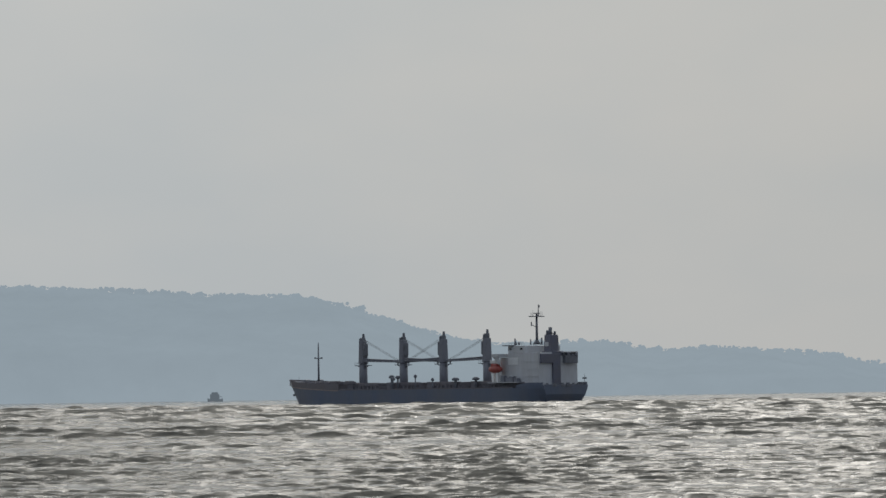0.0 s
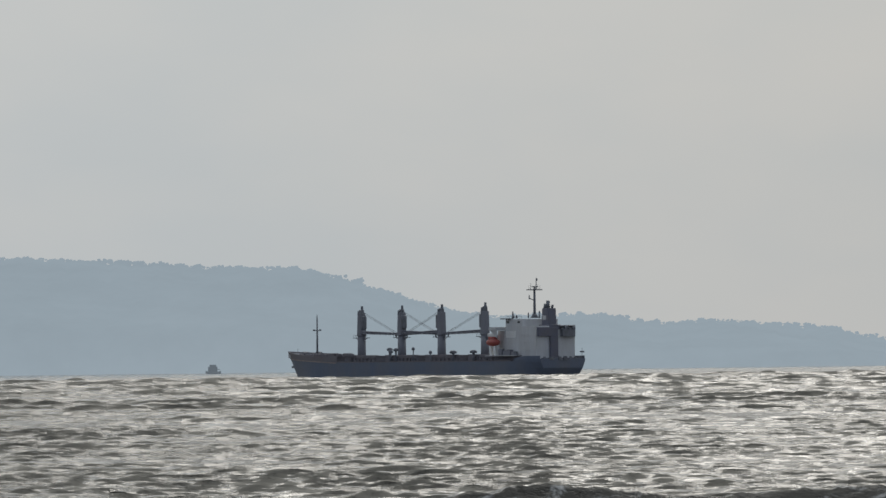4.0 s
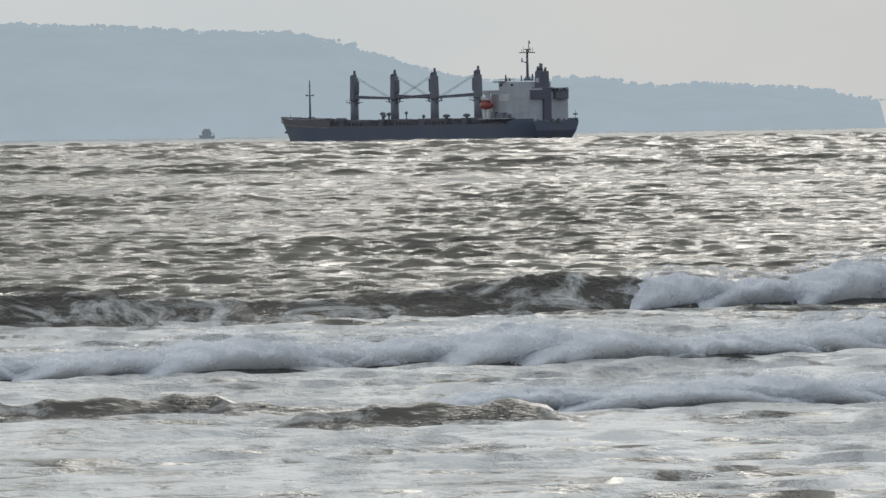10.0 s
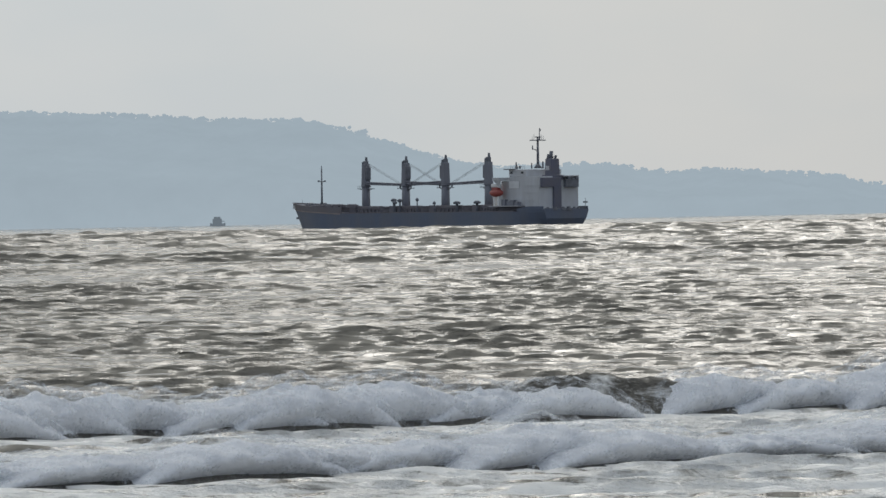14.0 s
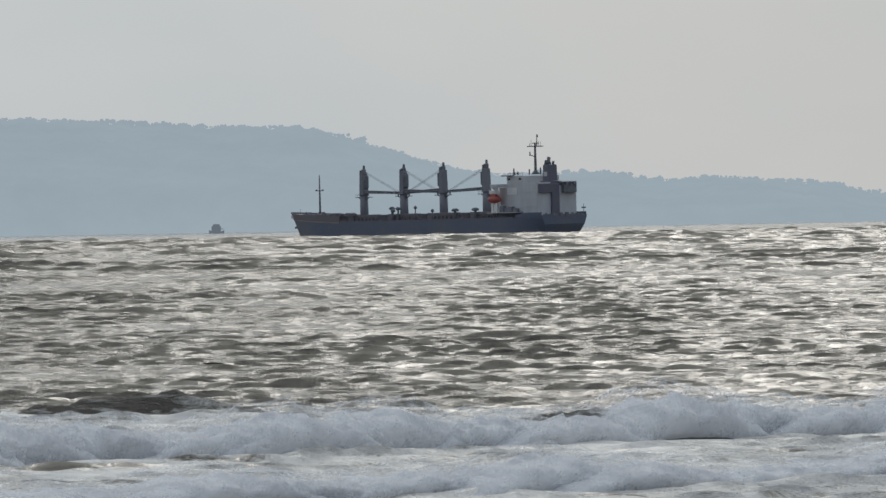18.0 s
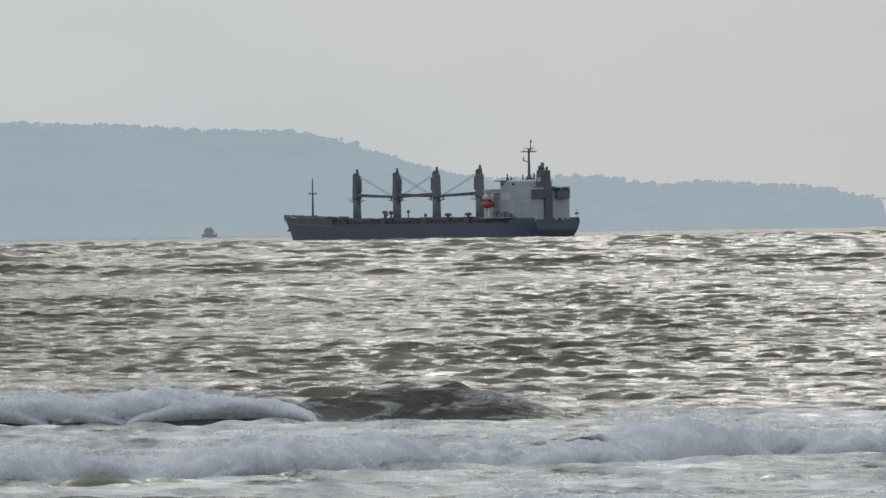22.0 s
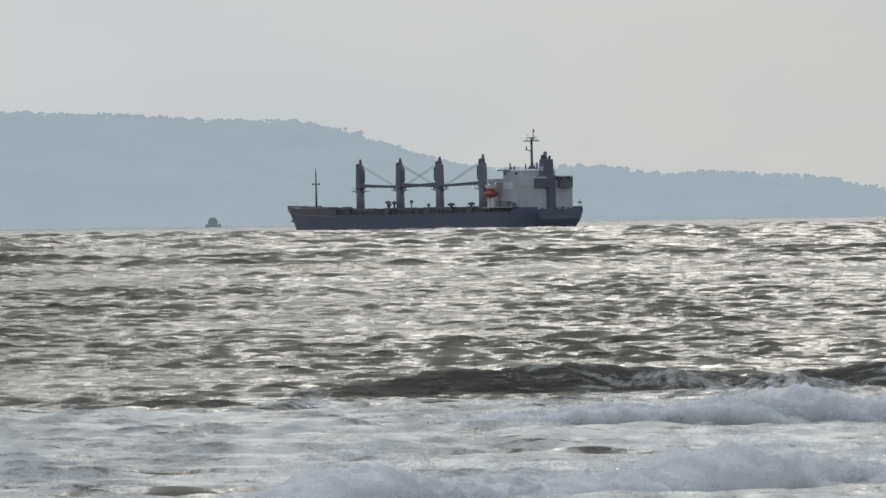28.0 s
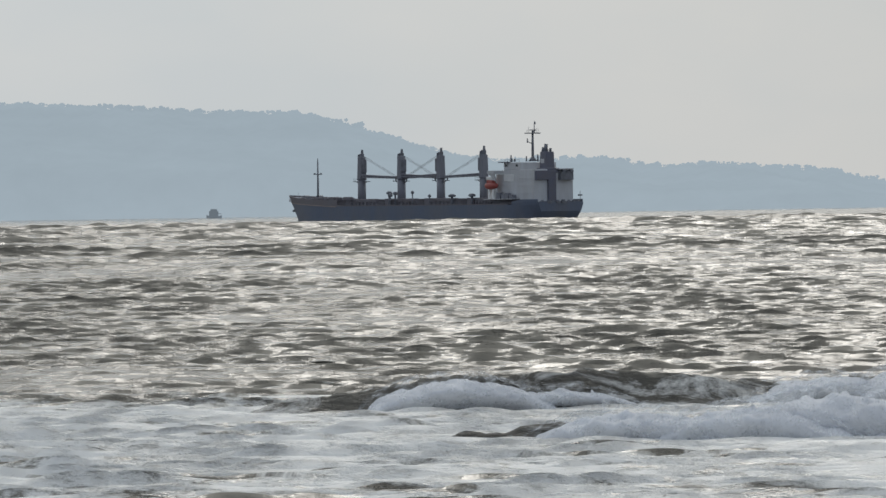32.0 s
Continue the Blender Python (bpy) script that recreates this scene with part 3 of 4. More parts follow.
for i in range(61):
    x = -60 + 2 * i
    if post_mesh is None:
        first = part("post", tube(B(), (0, 0, 0), (0, 0, 1.1), 0.04, sides=5), DARK, railing)
        post_mesh = first.data
    else:
        first = new("post", post_mesh)
        first.parent = railing
    first.location = (x, breadth(x, 6) - 0.3, 5.9)
# forecastle: windlasses, bitts, mast
for y in (-3.2, 3.2):
    bm = tube(B(), (81, y - 1.2, 9.3), (81, y + 1.2, 9.3), 0.8, 0.8, 14)
    box(bm, 80.0, 82.0, y - 1.4, y + 1.4, 8.2, 9.0, 0.1)
    part("windlass", bm, DARK, ship, "dark anchor windlass")
for x, y, s in ((75.5, 5.5, 0.9), (71.5, 7.0, 0.7), (66.0, 8.5, 0.8), (63.0, 6.0, 1.0), (60.5, 8.0, 0.7), (86.0, 3.2, 0.9), (84.2, 4.4, 0.7), (78.4, 6.0, 1.1), (73.6, 3.0, 1.2), (69.0, 5.0, 0.9), (57.5, 7.0, 0.9), (54.8, 8.6, 1.3), (52.6, 8.2, 1.0), (44.6, 9.2, 1.2), (42.2, 9.4, 0.8)):
    part("deck_gear", box(B(), x - 1.4 * s, x + 1.4 * s, y - s, y + s, 7.9, 8.6 + 0.6 * s, 0.25), BROWN, ship, "brown rounded deck gear")
bm = tube(B(), (77.6, 0, 8.2), (77.6, 0, 22.6), 0.42, 0.26, 12)
foremast = part("foremast", bm, DARK, ship, "dark foremast with a short yard", True)
part("topmast", tube(B(), (77.6, 0, 22.0), (77.6, 0, 24.6), 0.3, 0.12, 8), DARK, foremast)
bm = box(B(), 77.1, 78.1, -1.7, 1.7, 18.2, 18.5)
for y in (-1.5, 1.5):
    box(bm, 77.2, 78.0, y - 0.25, y + 0.25, 18.4, 18.8)
part("yard", bm, DARK, foremast)
for k in range(14):
    part("rung", box(B(), 76.95, 77.25, -0.25, 0.25, 9.0 + k * 0.65, 9.06 + k * 0.65), DARK, foremast)
part("jackstaff", tube(B(), (90.8, 0, 9.0), (90.8, 0, 11.4), 0.08, 0.05, 6), DARK, ship)

# ---- the superstructure aft ----
house = part("superstructure", box(B(), -77.3, -68.3, -9.2, 9.2, 6.0, 18.9, 0.12), WHITE, ship, "weathered white accommodation block")
# the forward block is hollow behind its port side, with a large opening under the bridge deck
bm = B()
box(bm, -68.3, -58.2, -9.2, 5.0, 6.0, 18.9)
box(bm, -68.3, -58.2, 5.0, 9.0, 17.2, 18.9)
box(bm, -68.3, -64.6, 5.0, 9.0, 6.0, 17.2)
box(bm, -64.6, -58.2, 8.6, 9.0, 8.0, 14.5)
front = part("bridge_front", bm, WHITE, ship, "white forward block with a large side opening")
# white panel added where a sunlit surface shows in the opening
part("lit_panel", box(B(), -64.5, -58.3, 8.95, 9.04, 14.5, 17.2), LIT_WHITE, front, "extra-white panel standing in for a sunlit surface")
part("front_house", box(B(), -58.2, -53.2, -9.0, 8.97, 8.0, 17.2, 0.1), WHITE, ship, "grey-white front deck house")
part("lower_house", box(B(), -68.3, -52.0, -9.4, 9.4, 5.8, 8.0, 0.12), BROWN, ship, "brown lower deck house")
for x, y, h in ((-62.5, 10.4, 10.6), (-60.0, 10.2, 10.2), (-57.4, 10.6, 10.9), (-65.2, 10.3, 9.9)):
    part("deck_locker", box(B(), x - 1.1, x + 1.1, y - 0.8, y + 0.8, 7.9, h - 0.5, 0.15), GREY, ship, "grey deck locker")
wheelhouse = part("wheelhouse", box(B(), -68.0, -57.4, -8.4, 8.4, 18.9, 21.6, 0.2), WHITE, ship, "white wheelhouse")
for i in range(9):
    y = -7.6 + i * 1.9
    part("window_pane", box(B(), -57.39, -57.30, y - 0.7, y + 0.7, 19.9, 21.0), GLASS, wheelhouse)
for x in (-66.4, -59.6):
    part("window_pane", box(B(), x, x + 1.5, 8.4, 8.46, 20.0, 20.8), GLASS, wheelhouse)
for side in (1, -1):
    y0, y1 = (8.4, 13.2) if side > 0 else (-13.2, -8.4)
    wing = part("bridge_wing", box(B(), -57.6, -53.2, y0, y1, 17.3, 18.6, 0.12), WHITE, house, "white bridge wing")
    bm = B()
    y = 12.6 * side
    v = [bm.verts.new(c) for c in ((-57.4, y - 0.2, 17.3), (-53.6, y - 0.2, 17.3), (-57.4, y - 0.2, 14.6), (-57.4, y + 0.2, 17.3), (-53.6, y + 0.2, 17.3), (-57.4, y + 0.2, 14.6))]
    for f in ((0, 1, 2), (3, 5, 4), (0, 3, 4, 1), (1, 4, 5, 2), (2, 5, 3, 0)):
        bm.faces.new([v[i] for i in f])
    part("bracket", bm, WHITE, wing)
for z in (9.0, 11.8, 14.6):
    part("deck_rail", tube(B(), (-77, 9.3, z + 1.0), (-68.5, 9.3, z + 1.0), 0.04, sides=5), WHITE, house)
    for i in range(6):
        part("post", tube(B(), (-77 + i * 1.7, 9.3, z), (-77 + i * 1.7, 9.3, z + 1.0), 0.04, sides=5), WHITE, house)
# no hollow here: a dark block stands in for the recess's shade
part("recess_shade", box(B(), -79.0, -77.2, -8.2, -2.2, 14.8, 17.7, 0.12), DARK, house, "dark block standing in for a shaded recess with gear")
for y, h in ((-7.4, 18.6), (-5.6, 18.2), (-3.8, 18.8)):
    part("recess_gear", box(B(), -79.2, -78.0, y - 0.7, y + 0.7, 17.6, h, 0.12), DARK, house)
part("after_roof", box(B(), -79.0, -77.2, -8.2, -1.2, 18.8, 19.2, 0.06), WHITE, house)
part("after_screen", box(B(), -78.9, -77.2, -8.2, -7.4, 17.6, 18.8, 0.06), WHITE, house)

# ---- funnel, casing and mainmast ----
casing = part("engine_casing", box(B(), -78.4, -77.2, -0.5, 3.0, 5.8, 15.0, 0.2), FUNNEL, ship, "soot-dark engine casing")
part("casing_wing", box(B(), -78.3, -76.6, -0.5, 8.7, 14.9, 18.4, 0.2), FUNNEL, ship, "dark navy funnel base")
bm = box(B(), -75.6, -71.2, -2.1, 2.1, 17.6, 25.6, 0.45)
for v in bm.verts:
    if v.co.z > 24:
        v.co.x = -73.0 + (v.co.x + 73.0) * 0.9
        v.co.y *= 0.9
funnel = part("funnel", bm, FUNNEL, ship, "dark navy funnel with soot streaks")
part("funnel_foot", box(B(), -77.6, -70.6, -2.6, 2.9, 17.6, 19.4, 0.3), FUNNEL, funnel)
for x, y, h, r in ((-73.2, 0.6, 28.4, 0.75), (-72.2, 1.2, 27.2, 0.55), (-74.4, -0.6, 26.8, 0.5), (-72.0, -1.0, 26.4, 0.4)):
    part("exhaust_pipe", tube(B(), (x, y, 25.2), (x - 0.5, y, h), r, r * 0.9, 12), DARK, funnel, "", True)
part("funnel_mark", box(B(), -74.2, -72.2, 1.98, 2.14, 21.2, 22.8, 0.04), WHITE, funnel, "pale faded badge panel")
bm = tube(B(), (-64.5, 0, 22.0), (-64.5, 0, 33.5), 0.55, 0.38, 12)
tube(bm, (-64.5, 0, 22.0), (-64.5, 0, 23.6), 1.7, 0.6, 12)
mainmast = part("mainmast", bm, DARK, ship, "dark signal mast", True)
part("mast_platform", box(B(), -65.6, -63.4, -3.0, 3.0, 32.4, 32.75), DARK, mainmast)
part("topmast", tube(B(), (-64.8, -0.6, 32.6), (-64.8, -0.6, 37.2), 0.24, 0.1, 8), DARK, mainmast)
bm = box(B(), -64.8, -64.2, -1.6, 1.2, 33.6, 33.95)
tube(bm, (-64.5, 0, 32.7), (-64.5, 0, 33.6), 0.2)
part("radar_scanner", bm, DARK, mainmast)
for y, h in ((-2.6, 34.4), (2.6, 34.0), (-1.7, 34.6), (1.8, 35.0)):
    part("aerial", tube(B(), (-64.5, y, 32.6), (-64.5, y, h), 0.09, 0.06, 6), DARK, mainmast)
bm = B()
tube(bm, (-64.5, 0, 28.6), (-63.2, 1.5, 29.4), 0.16)
tube(bm, (-63.2, 1.5, 29.0), (-63.2, 1.5, 30.6), 0.24, 0.2)
part("lantern_bracket", bm, DARK, mainmast)
part("signal_flag", box(B(), -65.6, -64.9, -0.66, -0.60, 35.9, 36.9), DARK, mainmast)
for x, y, h, r in ((-57.5, 5.0, 24.4, 0.35), (-61.0, -5.0, 24.6, 0.4), (-60.0, 6.6, 23.0, 0.5), (-66.5, 4.5, 24.0, 0.3), (-63.0, 7.4, 23.0, 0.45)):
    part("roof_fitting", tube(B(), (x, y, 21.9), (x, y, h), r, r * 0.7, 10), DARK, wheelhouse)
for y in (-8.6, 8.6):
    part("roof_rail", tube(B(), (-67, y * 0.95, 22.6), (-58, y * 0.95, 22.6), 0.06, sides=5), DARK, wheelhouse)
    for i in range(7):
        part("post", tube(B(), (-67 + 1.5 * i, y * 0.95, 21.5), (-67 + 1.5 * i, y * 0.95, 22.6), 0.05, sides=5), DARK, wheelhouse)
part("wing_canopy", box(B(), -61.0, -56.0, 7.4, 10.0, 21.5, 21.9, 0.06), DARK, wheelhouse, "dark awning frame")

# ---- lifeboat in its davits on the port side ----
bm = bmesh.new()
bmesh.ops.create_uvsphere(bm, u_segments=18, v_segments=10, radius=1.0, matrix=Matrix.Translation((-53.2, 11.2, 12.9)) @ Matrix.Diagonal((4.0, 1.4, 1.5, 1)))
boat_ob = part("lifeboat", bm, ORANGE, ship, "orange-red enclosed lifeboat", True)
part("canopy", box(B(), -55.0, -51.2, 10.3, 12.1, 13.6, 15.0, 0.35), ORANGE, boat_ob)
for x in (-56.0, -50.6):
    bm = tube(B(), (x, 10.6, 7.8), (x, 10.6, 13.0), 0.25, 0.22, 8)
    tube(bm, (x, 10.6, 13.0), (x, 11.6, 16.4), 0.22, 0.2, 8)
    part("davit", bm, WHITE, ship, "white lifeboat davit")
part("boat_deck", box(B(), -66.0, -48.0, 8.4, 12.4, 7.7, 7.95), WHITE, ship, "white boat deck")
for x in (-54.6, -52.0):
    part("cradle", box(B(), x - 0.5, x + 0.5, 10.4, 11.6, 7.9, 11.6, 0.12), LIT_WHITE, boat_ob, "white painted cradle")
# white block added for the sunlit patch above the boat
part("lit_patch", box(B(), -54.8, -50.6, 10.6, 11.9, 15.1, 16.3, 0.25), LIT_WHITE, boat_ob, "extra-white block standing in for a sunlit surface above the boat")
# the house stands a little forward on its deck
for ob in ship.children:
    if ob.name.split(".")[0] in ("superstructure", "bridge_front", "front_house", "lower_house", "deck_locker", "wheelhouse", "engine_casing", "casing_wing", "funnel", "mainmast", "lifeboat", "davit"):
        ob.location.x = 1.8
# gear on the poop
for x, y, s in ((-78.0, 7.5, 0.8), (-78.4, 3.0, 0.7), (-77.5, -9.0, 1.0), (-79.0, 5.2, 1.1), (-79.2, 1.2, 1.0), (-79.1, -1.4, 1.2), (-79.0, -4.2, 0.9), (-78.8, -6.4, 0.7), (-74.0, 10.2, 0.8), (-71.0, 10.6, 0.6)):
    bm = tube(B(), (x - 0.4 * s, y, 6.0), (x - 0.4 * s, y, 6.9 + 0.5 * s), 0.7 * s, 0.6 * s, 10)
    box(bm, x - s, x + s, y - s, y + s, 6.0, 6.9, 0.15)
    part("mooring_winch", bm, DARK, ship, "dark mooring gear")
bm = tube(B(), (-79.3, -9.6, 6.2), (-79.3, -9.6, 10.6), 0.12, 0.08, 6)
box(bm, -79.6, -79.0, -10.4, -8.8, 8.8, 9.4)
part("stern_light_post", bm, DARK, ship)

# ---- the fishing boat far off ----
boat = tagged(new("fishing_boat", None), "small dark fishing boat far out on the water", "boat")
bm = B()
rings = []
for i in range(9):
    u = i / 8
    x = -4.6 + 9.2 * u
    w = 1.5 * (1 - abs(2 * u - 0.9) ** 2.4 * 0.75)
    s = 1.0 + 1.0 * abs(2 * u - 1) ** 2
    rings.append([bm.verts.new(c) for c in ((x, -w * 0.6, -0.4), (x, -w, s), (x, w, s), (x, w * 0.6, -0.4))])
for r, q in zip(rings, rings[1:]):
    for k in range(4):
        bm.faces.new((r[k], r[(k + 1) % 4], q[(k + 1) % 4], q[k]))
bm.faces.new(rings[0])
bm.faces.new(rings[-1])
part("hull", bm, HAZED_BOAT, boat)
part("cabin", box(B(), -2.9, 2.2, -1.2, 1.2, 1.0, 4.4, 0.3), HAZED_BOAT, boat)
part("cabin_roof", box(B(), -2.0, 1.4, -1.4, 1.4, 4.3, 5.5, 0.4), HAZED_BOAT, boat)
part("awning", box(B(), 2.0, 3.8, -1.2, 1.2, 2.6, 3.0, 0.1), HAZED_BOAT, boat)

# ---- the surf: each breaker is a ridge of water that carries rolls of foam, which rise as it breaks ----


def foam_mesh(seed, length, tall, mat=None, puff=0.0, n=58, k=32):
    """A tumbling roll of whitewater: steep ragged front, billowing lumps on top, a long low back."""
    co = np.zeros((n, k, 3))
    for i in range(n):
        u = i / (n - 1)
        x = (u - 0.5) * length
        taper = math.sin(math.pi * u) ** 0.5
        for j in range(k):
            v = j / (k - 1)
            a = math.pi * v
            # front foot at v = 0, crest near v = 0.4, back at v = 1
            y = -1.25 * math.cos(a) if v < 0.5 else -2.6 * math.cos(a)
            # the front tumbles over its own foot
            y += taper * (0.7 * max(0.0, 1 - v / 0.25) - 0.35 * math.sin(math.pi * min(1.0, v / 0.4)))
            z = math.sin(a) ** 0.75 * tall * taper
            p = Vector((x + seed * 17.3, y * 0.9, z * 1.1))
            lump = noise.fractal(p * 1.5, 0.7, 2.1, 5)
            big = noise.noise(p * 0.3 + Vector((3, 8, 1)))
            billow = 0.42 - abs(noise.noise(p * 1.1 + Vector((5, 1, 7)))) - 0.5 * abs(noise.noise(p * 2.6)) - 0.25 * abs(noise.noise(p * 5.2))
            amt = math.sin(a) ** 0.5 * taper
            z += amt * (0.09 * lump + 0.09 * big + 0.18 * billow) * tall
            y -= amt * (0.08 * lump - 0.22 * big + 0.24 * billow)
            co[i, j] = (x, -0.2 + y * (1 + puff), z * (1 + puff * 1.6) - 0.28)
    return grid_mesh("foam_roll", co[:, ::-1], mat or FOAM)


FOAM_MESHES = [foam_mesh(s, 6.0, t) for s, t in enumerate((1.0, 1.15, 0.9, 1.25, 1.05, 0.95, 1.1))]

SPRAY_MESHES = [foam_mesh(s + 0.03, 6.4, t * 1.04, SPRAY, 0.12, 40, 22) for s, t in enumerate((1.0, 1.15, 0.9, 1.25, 1.05, 0.95, 1.1))]


def foot_mesh(seed, length, n=36, k=7):
    """The foot of smooth water that the tumbling foam runs over, its shade put into the tint."""
    co = np.zeros((n, k, 3))
    for i in range(n):
        u = i / (n - 1)
        x = (u - 0.5) * length
        top = math.sin(math.pi * u) ** 0.4 * (0.17 + 0.16 * noise.noise(Vector((x * 0.5, seed * 7.7, 2))))
        for j in range(k):
            v = j / (k - 1)
            r = noise.fractal(Vector((x * 1.3, v + seed, 5)), 0.7, 2.0, 4)
            co[i, j] = (x, -2.1 + 1.25 * v + 0.12 * r, -0.34 + (top + 0.34) * v ** 0.8 + 0.03 * r)
    return grid_mesh("wave_foot", co[:, ::-1], FOOT)


FOOT_MESHES = [foot_mesh(s, 5.2) for s in range(5)]


def breaker(label, seed, length, tall, segments, foam_scale, spent, faces=None, sway=0.9):
    """segments: (place along the crest, rising time, sinking time) of each foam roll; faces: the lengths of its stretches of open water face."""
    thing = tagged(new("breaking_wave", None), label, "wave", group="breakers in the surf")

    def crest(s):
        """Height and offset of the crest at s metres along it."""
        end = min(1.0, 4.0 * max(0.0, 0.5 - abs(s) / length)) ** 0.7
        h = tall * (0.80 + 0.50 * noise.noise(Vector((s * 0.10, seed * 5.1, 0)))) * end
        return h, sway * noise.noise(Vector((s * 0.07, seed * 3.3, 4)))

    made = []
    for span in faces or (length,):
        n, k = int(span / 0.2), 48
        co = np.zeros((n, k, 3))
        for i in range(n):
            s = (i / (n - 1) - 0.5) * span
            h, wob = crest(s)
            h *= min(1.0, (span / 2 - abs(s)) / min(6.0, span / 3)) ** 0.8
            for j in range(k):
                v = j / (k - 1)
                if v < 0.45:
                    q = v / 0.45
                    y, z = -2.1 + 2.0 * q, h * (q ** 1.8)
                else:
                    q = (v - 0.45) / 0.55
                    y, z = -0.1 + 8.5 * q, h * (1 - q) ** 1.7
                r = noise.fractal(Vector((s * 0.9, y * 0.8 + seed, z)), 0.7, 2.0, 5)
                co[i, j] = (s, y + wob + 0.15 * r, z - 0.42 + 0.15 * r)
        face = new("wave_face", grid_mesh("wave_face", co[:, ::-1], FACE))
        face.parent = thing
        tagged(face, "steep dark green-brown water face")
        made.append(face)
    rolls = []
    for i, (s, on, off) in enumerate(segments):
        ob = new("foam_roll", FOAM_MESHES[(i * 3 + seed) % len(FOAM_MESHES)])
        ob.parent = thing
        if i == 0:
            tagged(ob, "tumbling white foam")
        h, wob = crest(s)
        sc = foam_scale * min(1.25, max(0.9, h)) * (1.0 + 0.12 * ((i * 37 + seed * 11) % 10) / 10)
        ob.scale = (1.0, 1.0, sc)
        spray = new("spray", SPRAY_MESHES[(i * 3 + seed) % len(FOAM_MESHES)])
        spray.parent = ob
        foot = new("wave_foot", FOOT_MESHES[(i * 2 + seed) % len(FOOT_MESHES)])
        foot.parent = ob
        foot.location = (0, 0, 0.05 if spent[1] < 32 else -0.1)
        if i == 0:
            tagged(foot, "foot of the wave, darkened for the shade under the foam")
        rolls.append((ob, s, wob - 0.15 + 0.3 * math.sin(i * 1.7 + seed), on, off, spent))
    return thing, rolls, made, spent


def spaced(lo, hi, step, when):
    out, s, i = [], lo, 0
    while s <= hi:
        out.append((s + 0.5 * math.sin(i * 2.3), *when(s)))
        s += step
        i += 1
    return out


def when_first(s):
    """The large breaker pitches over at one place, then the foam runs in from both ends and closes."""
    x = s * 0.82
    off = 26.4 if x < -2 else 28.6 if x < 5 else 30.2
    if x > 9.0:
        return 9.0, off
    if x > 6.2:
        return 7.4, off
    return float(np.interp(x, (-12.0, -6.8, 1.9, 7.0), (10.9, 12.0, 13.0, 14.3))), off


def when_peeling(s):
    return max(18.8, 20.0 + (s + 10.2) / 3.65), (float(np.interp(s, (-12, -8, -4, 0, 4), (22.0, 23.8, 25.2, 26.4, 28.6))) if s < 4 else 99)


def when_last(s):
    if s > 10:
        return (30.9 if s < 17 else 29.8), 99
    return (30.6 + s / 5.0, 99) if s < 5.5 else (40, 99)


RUN_LARGE = ((0, 300), (5.5, 264), (6, 260), (7, 247), (8, 243), (9, 236), (10, 227), (11, 217), (12, 211), (13, 208), (14, 205.5), (17, 194.6), (18, 190.5), (19, 187.3),
             (20, 184), (21, 181.3), (22, 178.8), (23, 175), (24, 170), (25, 166.5), (28, 152), (32, 130))
RUN_INNER = ((0, 222), (7, 191.9), (8, 188), (9, 184.4), (10, 181), (11, 179), (12, 176.6), (13, 172), (14, 169), (17, 162), (21, 148), (32, 105))
RUN_PEELING = ((0, 300, -1.2, 4), (16, 238, -1.1, 4), (19, 228, 0.22, 4), (20, 225.5, 0.34, 3), (21, 223, 0.28, 0), (22, 220.8, 0.18, -5), (23, 219.5, 0.05, -8), (24, 218.5, -0.1, -9), (25, 216, -0.2, -9),
               (28, 204.8, -0.16, -9), (29, 200, -0.1, -8), (30, 193, -0.12, -8), (31, 188.3, -0.14, -8), (32, 185.5, -0.16, -8))
RUN_LAST = ((0, 360, -1.2), (16, 290, -1.2), (22, 264, -1.1), (25, 252, -0.75), (28, 239, -0.1), (29, 234), (30, 225), (31, 219), (32, 212.5))
RUN_SPENT = ((0, 182), (7, 160), (8, 157.5), (9, 155), (10, 152), (14, 138), (32, 80))

RUN_SHORE = ((0, 200), (7, 171), (8, 165), (9, 157.5), (10, 151), (11, 147.5), (14, 136), (32, 70))

SHIFT = {RUN_SHORE: -7.0}

BREAKERS = (
    (breaker("large breaking wave with a dark face whitening into foam", 1, 90, 1.55, spaced(-34, 34, 2.9, when_first), 1.05, (14.0, 20.0)), 34, RUN_LARGE),
    (breaker("line of rolling white surf", 2, 80, 0.95, spaced(-32, 32, 2.8, lambda s: (-9, 99)), 0.95, (15.5, 19.0), None, 3.0), 33, RUN_INNER),
    (breaker("low wave peeling into white foam along its crest", 4, 70, 1.75, spaced(-26, 26, 2.8, when_peeling), 0.95, (50.0, 60.0), (13, 15)), 4, RUN_PEELING),
    (breaker("dark wave steepening outside the surf", 6, 80, 1.7, spaced(0.2, 30, 2.4, when_last), 0.72, (50.0, 60.0), (58,)), 14, RUN_LAST),
    (breaker("low spent roll of foam near the shore", 9, 46, 0.5, spaced(2, 20, 2.6, lambda s: (-9, 11.5)), 0.7, (50.0, 60.0)), 12, RUN_SPENT),
    (breaker("low dark unbroken wave close to the shore", 12, 26, 0.85, [], 0.7, (50.0, 60.0), (18, 11)), 20, RUN_SHORE),
)


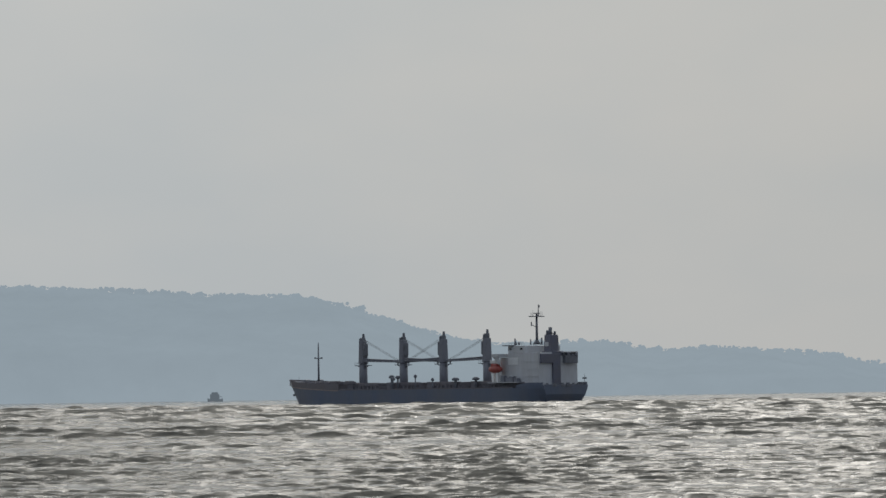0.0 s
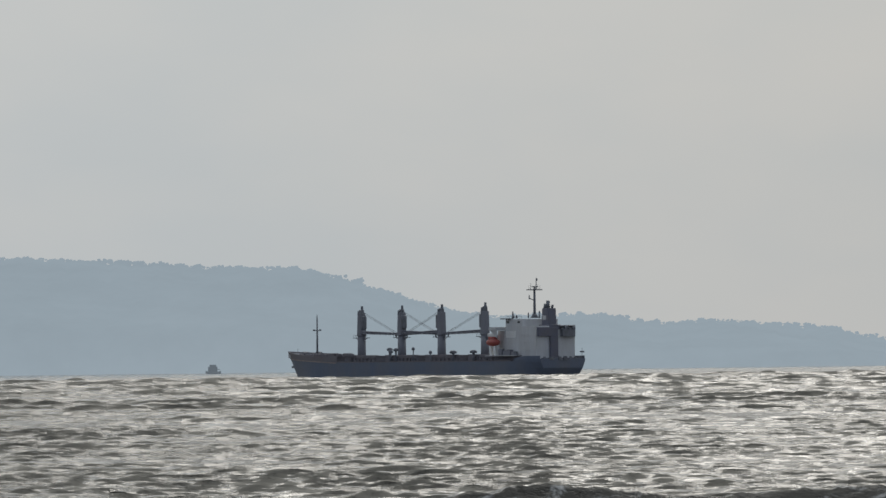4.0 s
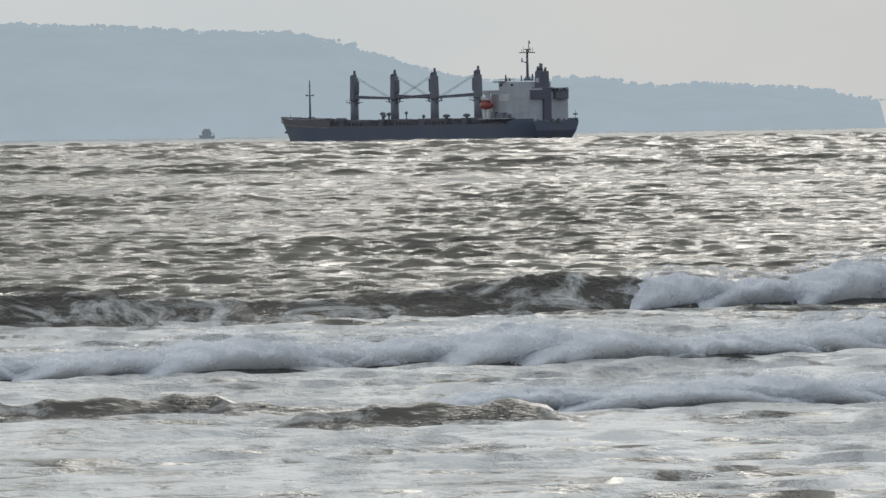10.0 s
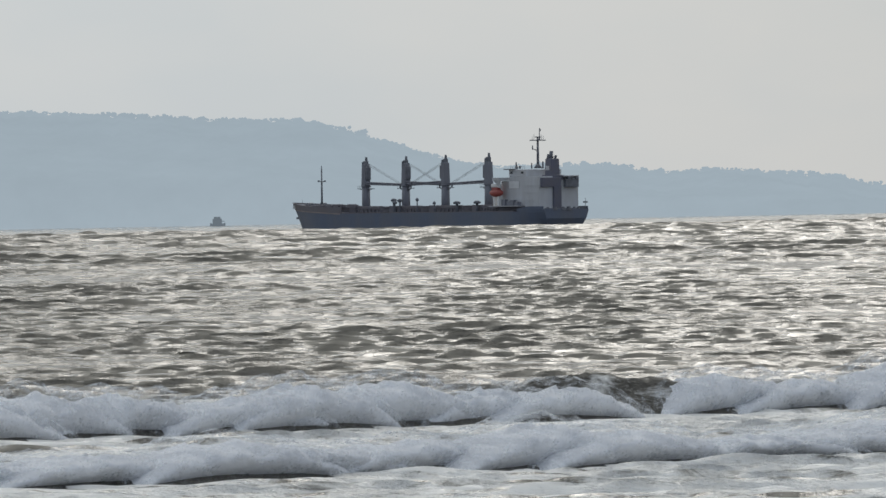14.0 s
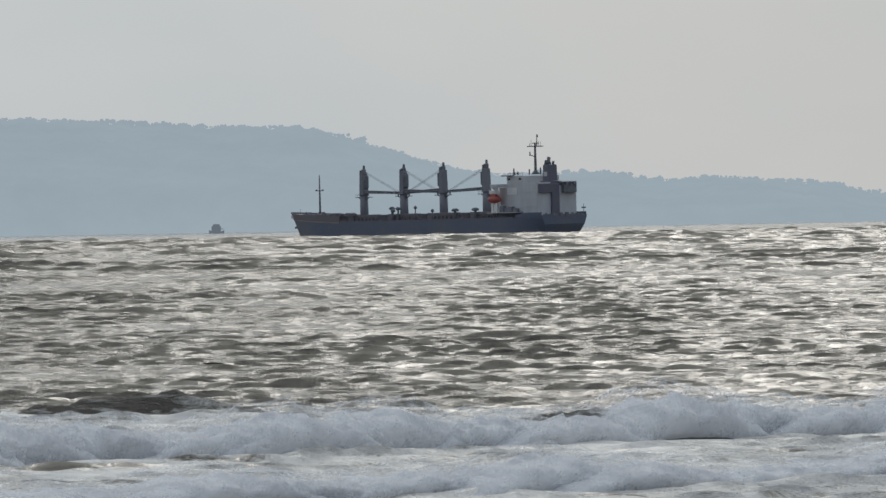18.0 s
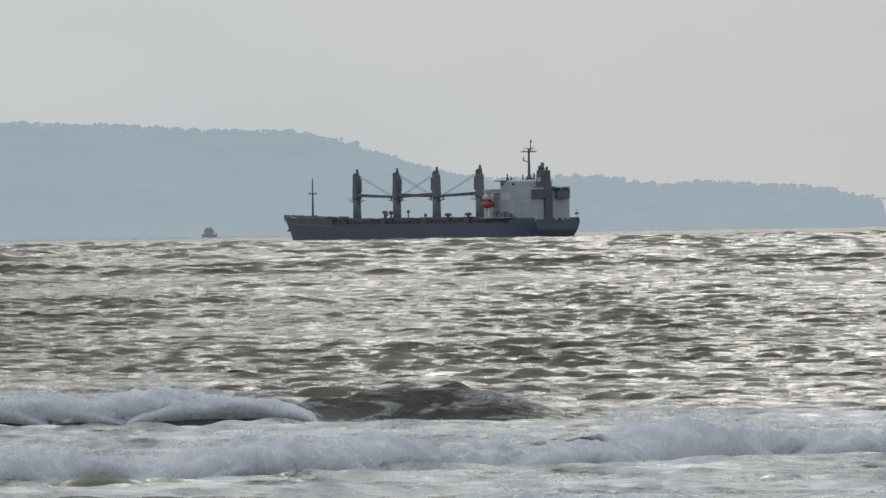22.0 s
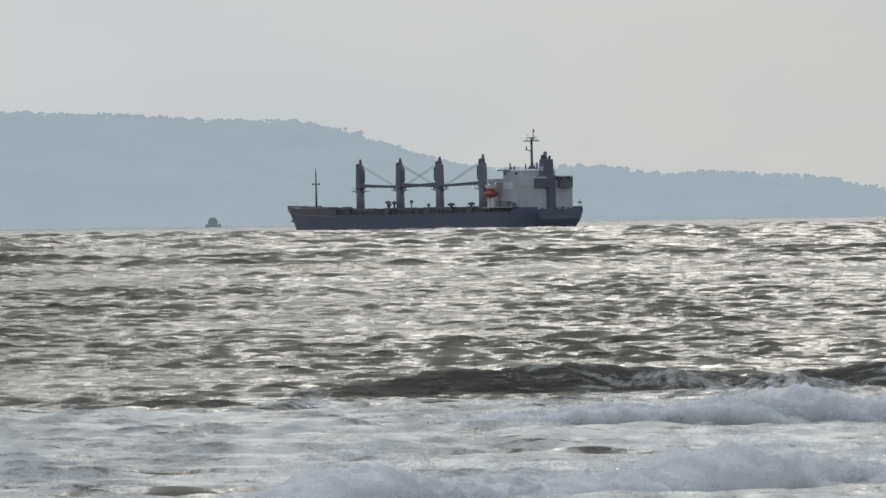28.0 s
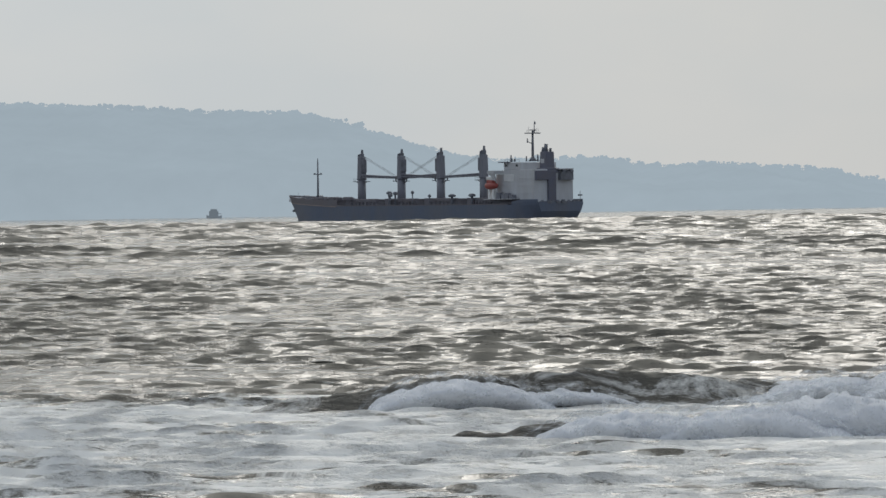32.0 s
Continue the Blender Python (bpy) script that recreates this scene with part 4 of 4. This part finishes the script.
def motions():
    """The surf runs in, the sea passes under the ship, and the ship swings and rocks at anchor."""
    for (thing, rolls, faces, spent), turn, rows in BREAKERS:
        walk(thing, [(t, pose(SHIFT.get(rows, 0.0), y, z[0] if z else 0.0, 0, 0, z[1] if len(z) > 1 else turn)) for t, y, *z in rows])
        if rows is RUN_PEELING:
            # the unbroken shoulder runs along ahead of the foam, and a second one steepens behind it
            walk(faces[0], [(t, pose(x, 0, 0.0)) for t, x in ((0.0, -15), (19.0, -10.0), (20.0, -8.0), (21.0, -4.6), (22.0, -1.5), (24.0, 5.0), (25.4, 10.5), (27.0, 17.0), (32.0, 20.0))])
            walk(faces[1], [(t, pose(x, -0.4, z)) for t, x, z in ((0.0, 1.5, -2.4), (27.0, 1.5, -2.4), (28.5, 1.5, -0.7), (30.0, 1.5, -0.25), (32.0, 3.0, -0.25))])
        elif rows is RUN_LAST:
            walk(faces[0], [(0.0, pose(20, 0, 0)), (32.0, pose(20, 0, 0))])
        elif rows is RUN_SHORE:
            walk(faces[1], [(0.0, pose(4.5, -7.5, 0)), (32.0, pose(4.5, -7.5, 0))])
        elif spent[1] < 32:
            walk(faces[0], [(0.0, pose(0, 0, 0)), (spent[0], pose(0, 0, 0)), (spent[1], pose(0, 0, -0.6)), (26.0, pose(0, 0, -0.7)), (30.0, pose(0, 0, -2.2)), (32.0, pose(0, 0, -2.6))])
        for ob, s, ahead, on, off, spent in rolls:
            sc = ob.scale.copy()
            keys = []
            for t in sorted((0.0, on - 0.6, on + 0.7, *spent, off, off + 1.6, 32.0)):
                if 0.0 <= t <= 32.0 and (not keys or t > keys[-1] + 0.05):
                    keys.append(t)
            out = []
            for t in keys:
                up = min(1.0, max(0.0, (t - on + 0.6) / 1.3))
                down = min(1.0, max(0.0, (t - off) / 1.6))
                out.append((t, pose(s, ahead + 1.0 - up, -2.6 * (1 - up) - 2.6 * down - 0.3 * min(1.0, max(0.0, (t - spent[0]) / (spent[1] - spent[0]))) - 0.02 * max(0.0, t - spent[1]))))
            walk(ob, out)
            ob.scale = sc
    for sheet in swell:
        walk(sheet, [(0.0, pose(0, 0, 0)), (32.0, pose(12, -70, 0))])
    for sheet in chop:
        walk(sheet, [(0.0, pose(0, 0, 0)), (32.0, pose(-8, -45, 0))])

    def ship_at(x, swing, heel):
        return pose(x, 2782, 0, 0, heel, 0) @ pose(0, 0, 0, 0, 0, 127 - swing)

    walk(ship, [(t, ship_at(-2.8 - 0.02 * t, w, r)) for t, w, r in (
        (0, 0.0, 0.0), (1, 0.08, 0.30), (2, 0.12, 0.60), (3, 0.2, 0.53), (4, 0.22, 0.2), (5.5, 0.22, -0.31), (6.5, 0.22, -0.72), (8, 0.18, -0.82), (9, 0.14, -0.55),
        (10, 0.12, -0.22), (11, 0.16, 0.26), (12, 0.23, 0.56), (13, 0.38, 0.56), (14, 0.44, 0.46), (15.2, 0.46, 0.1), (16.5, 0.46, -0.18), (17.5, 0.44, -0.40), (18.5, 0.42, -0.45),
        (19.5, 0.34, -0.28), (21, 0.34, -0.06), (23, 0.40, 0.13), (24, 0.38, 0.08), (25.5, 0.36, -0.12), (27, 0.4, -0.3), (28, 0.46, -0.32), (29, 0.48, -0.15), (30, 0.56, 0.05), (31, 0.62, 0.25), (32, 0.68, 0.32))])
    walk(boat, [(t, pose(-133.2, 4200, 0.25 * math.sin(t * 0.9), 0, 1.2 * math.sin(t * 0.8), 20)) for t in range(0, 33, 2)])


motions()
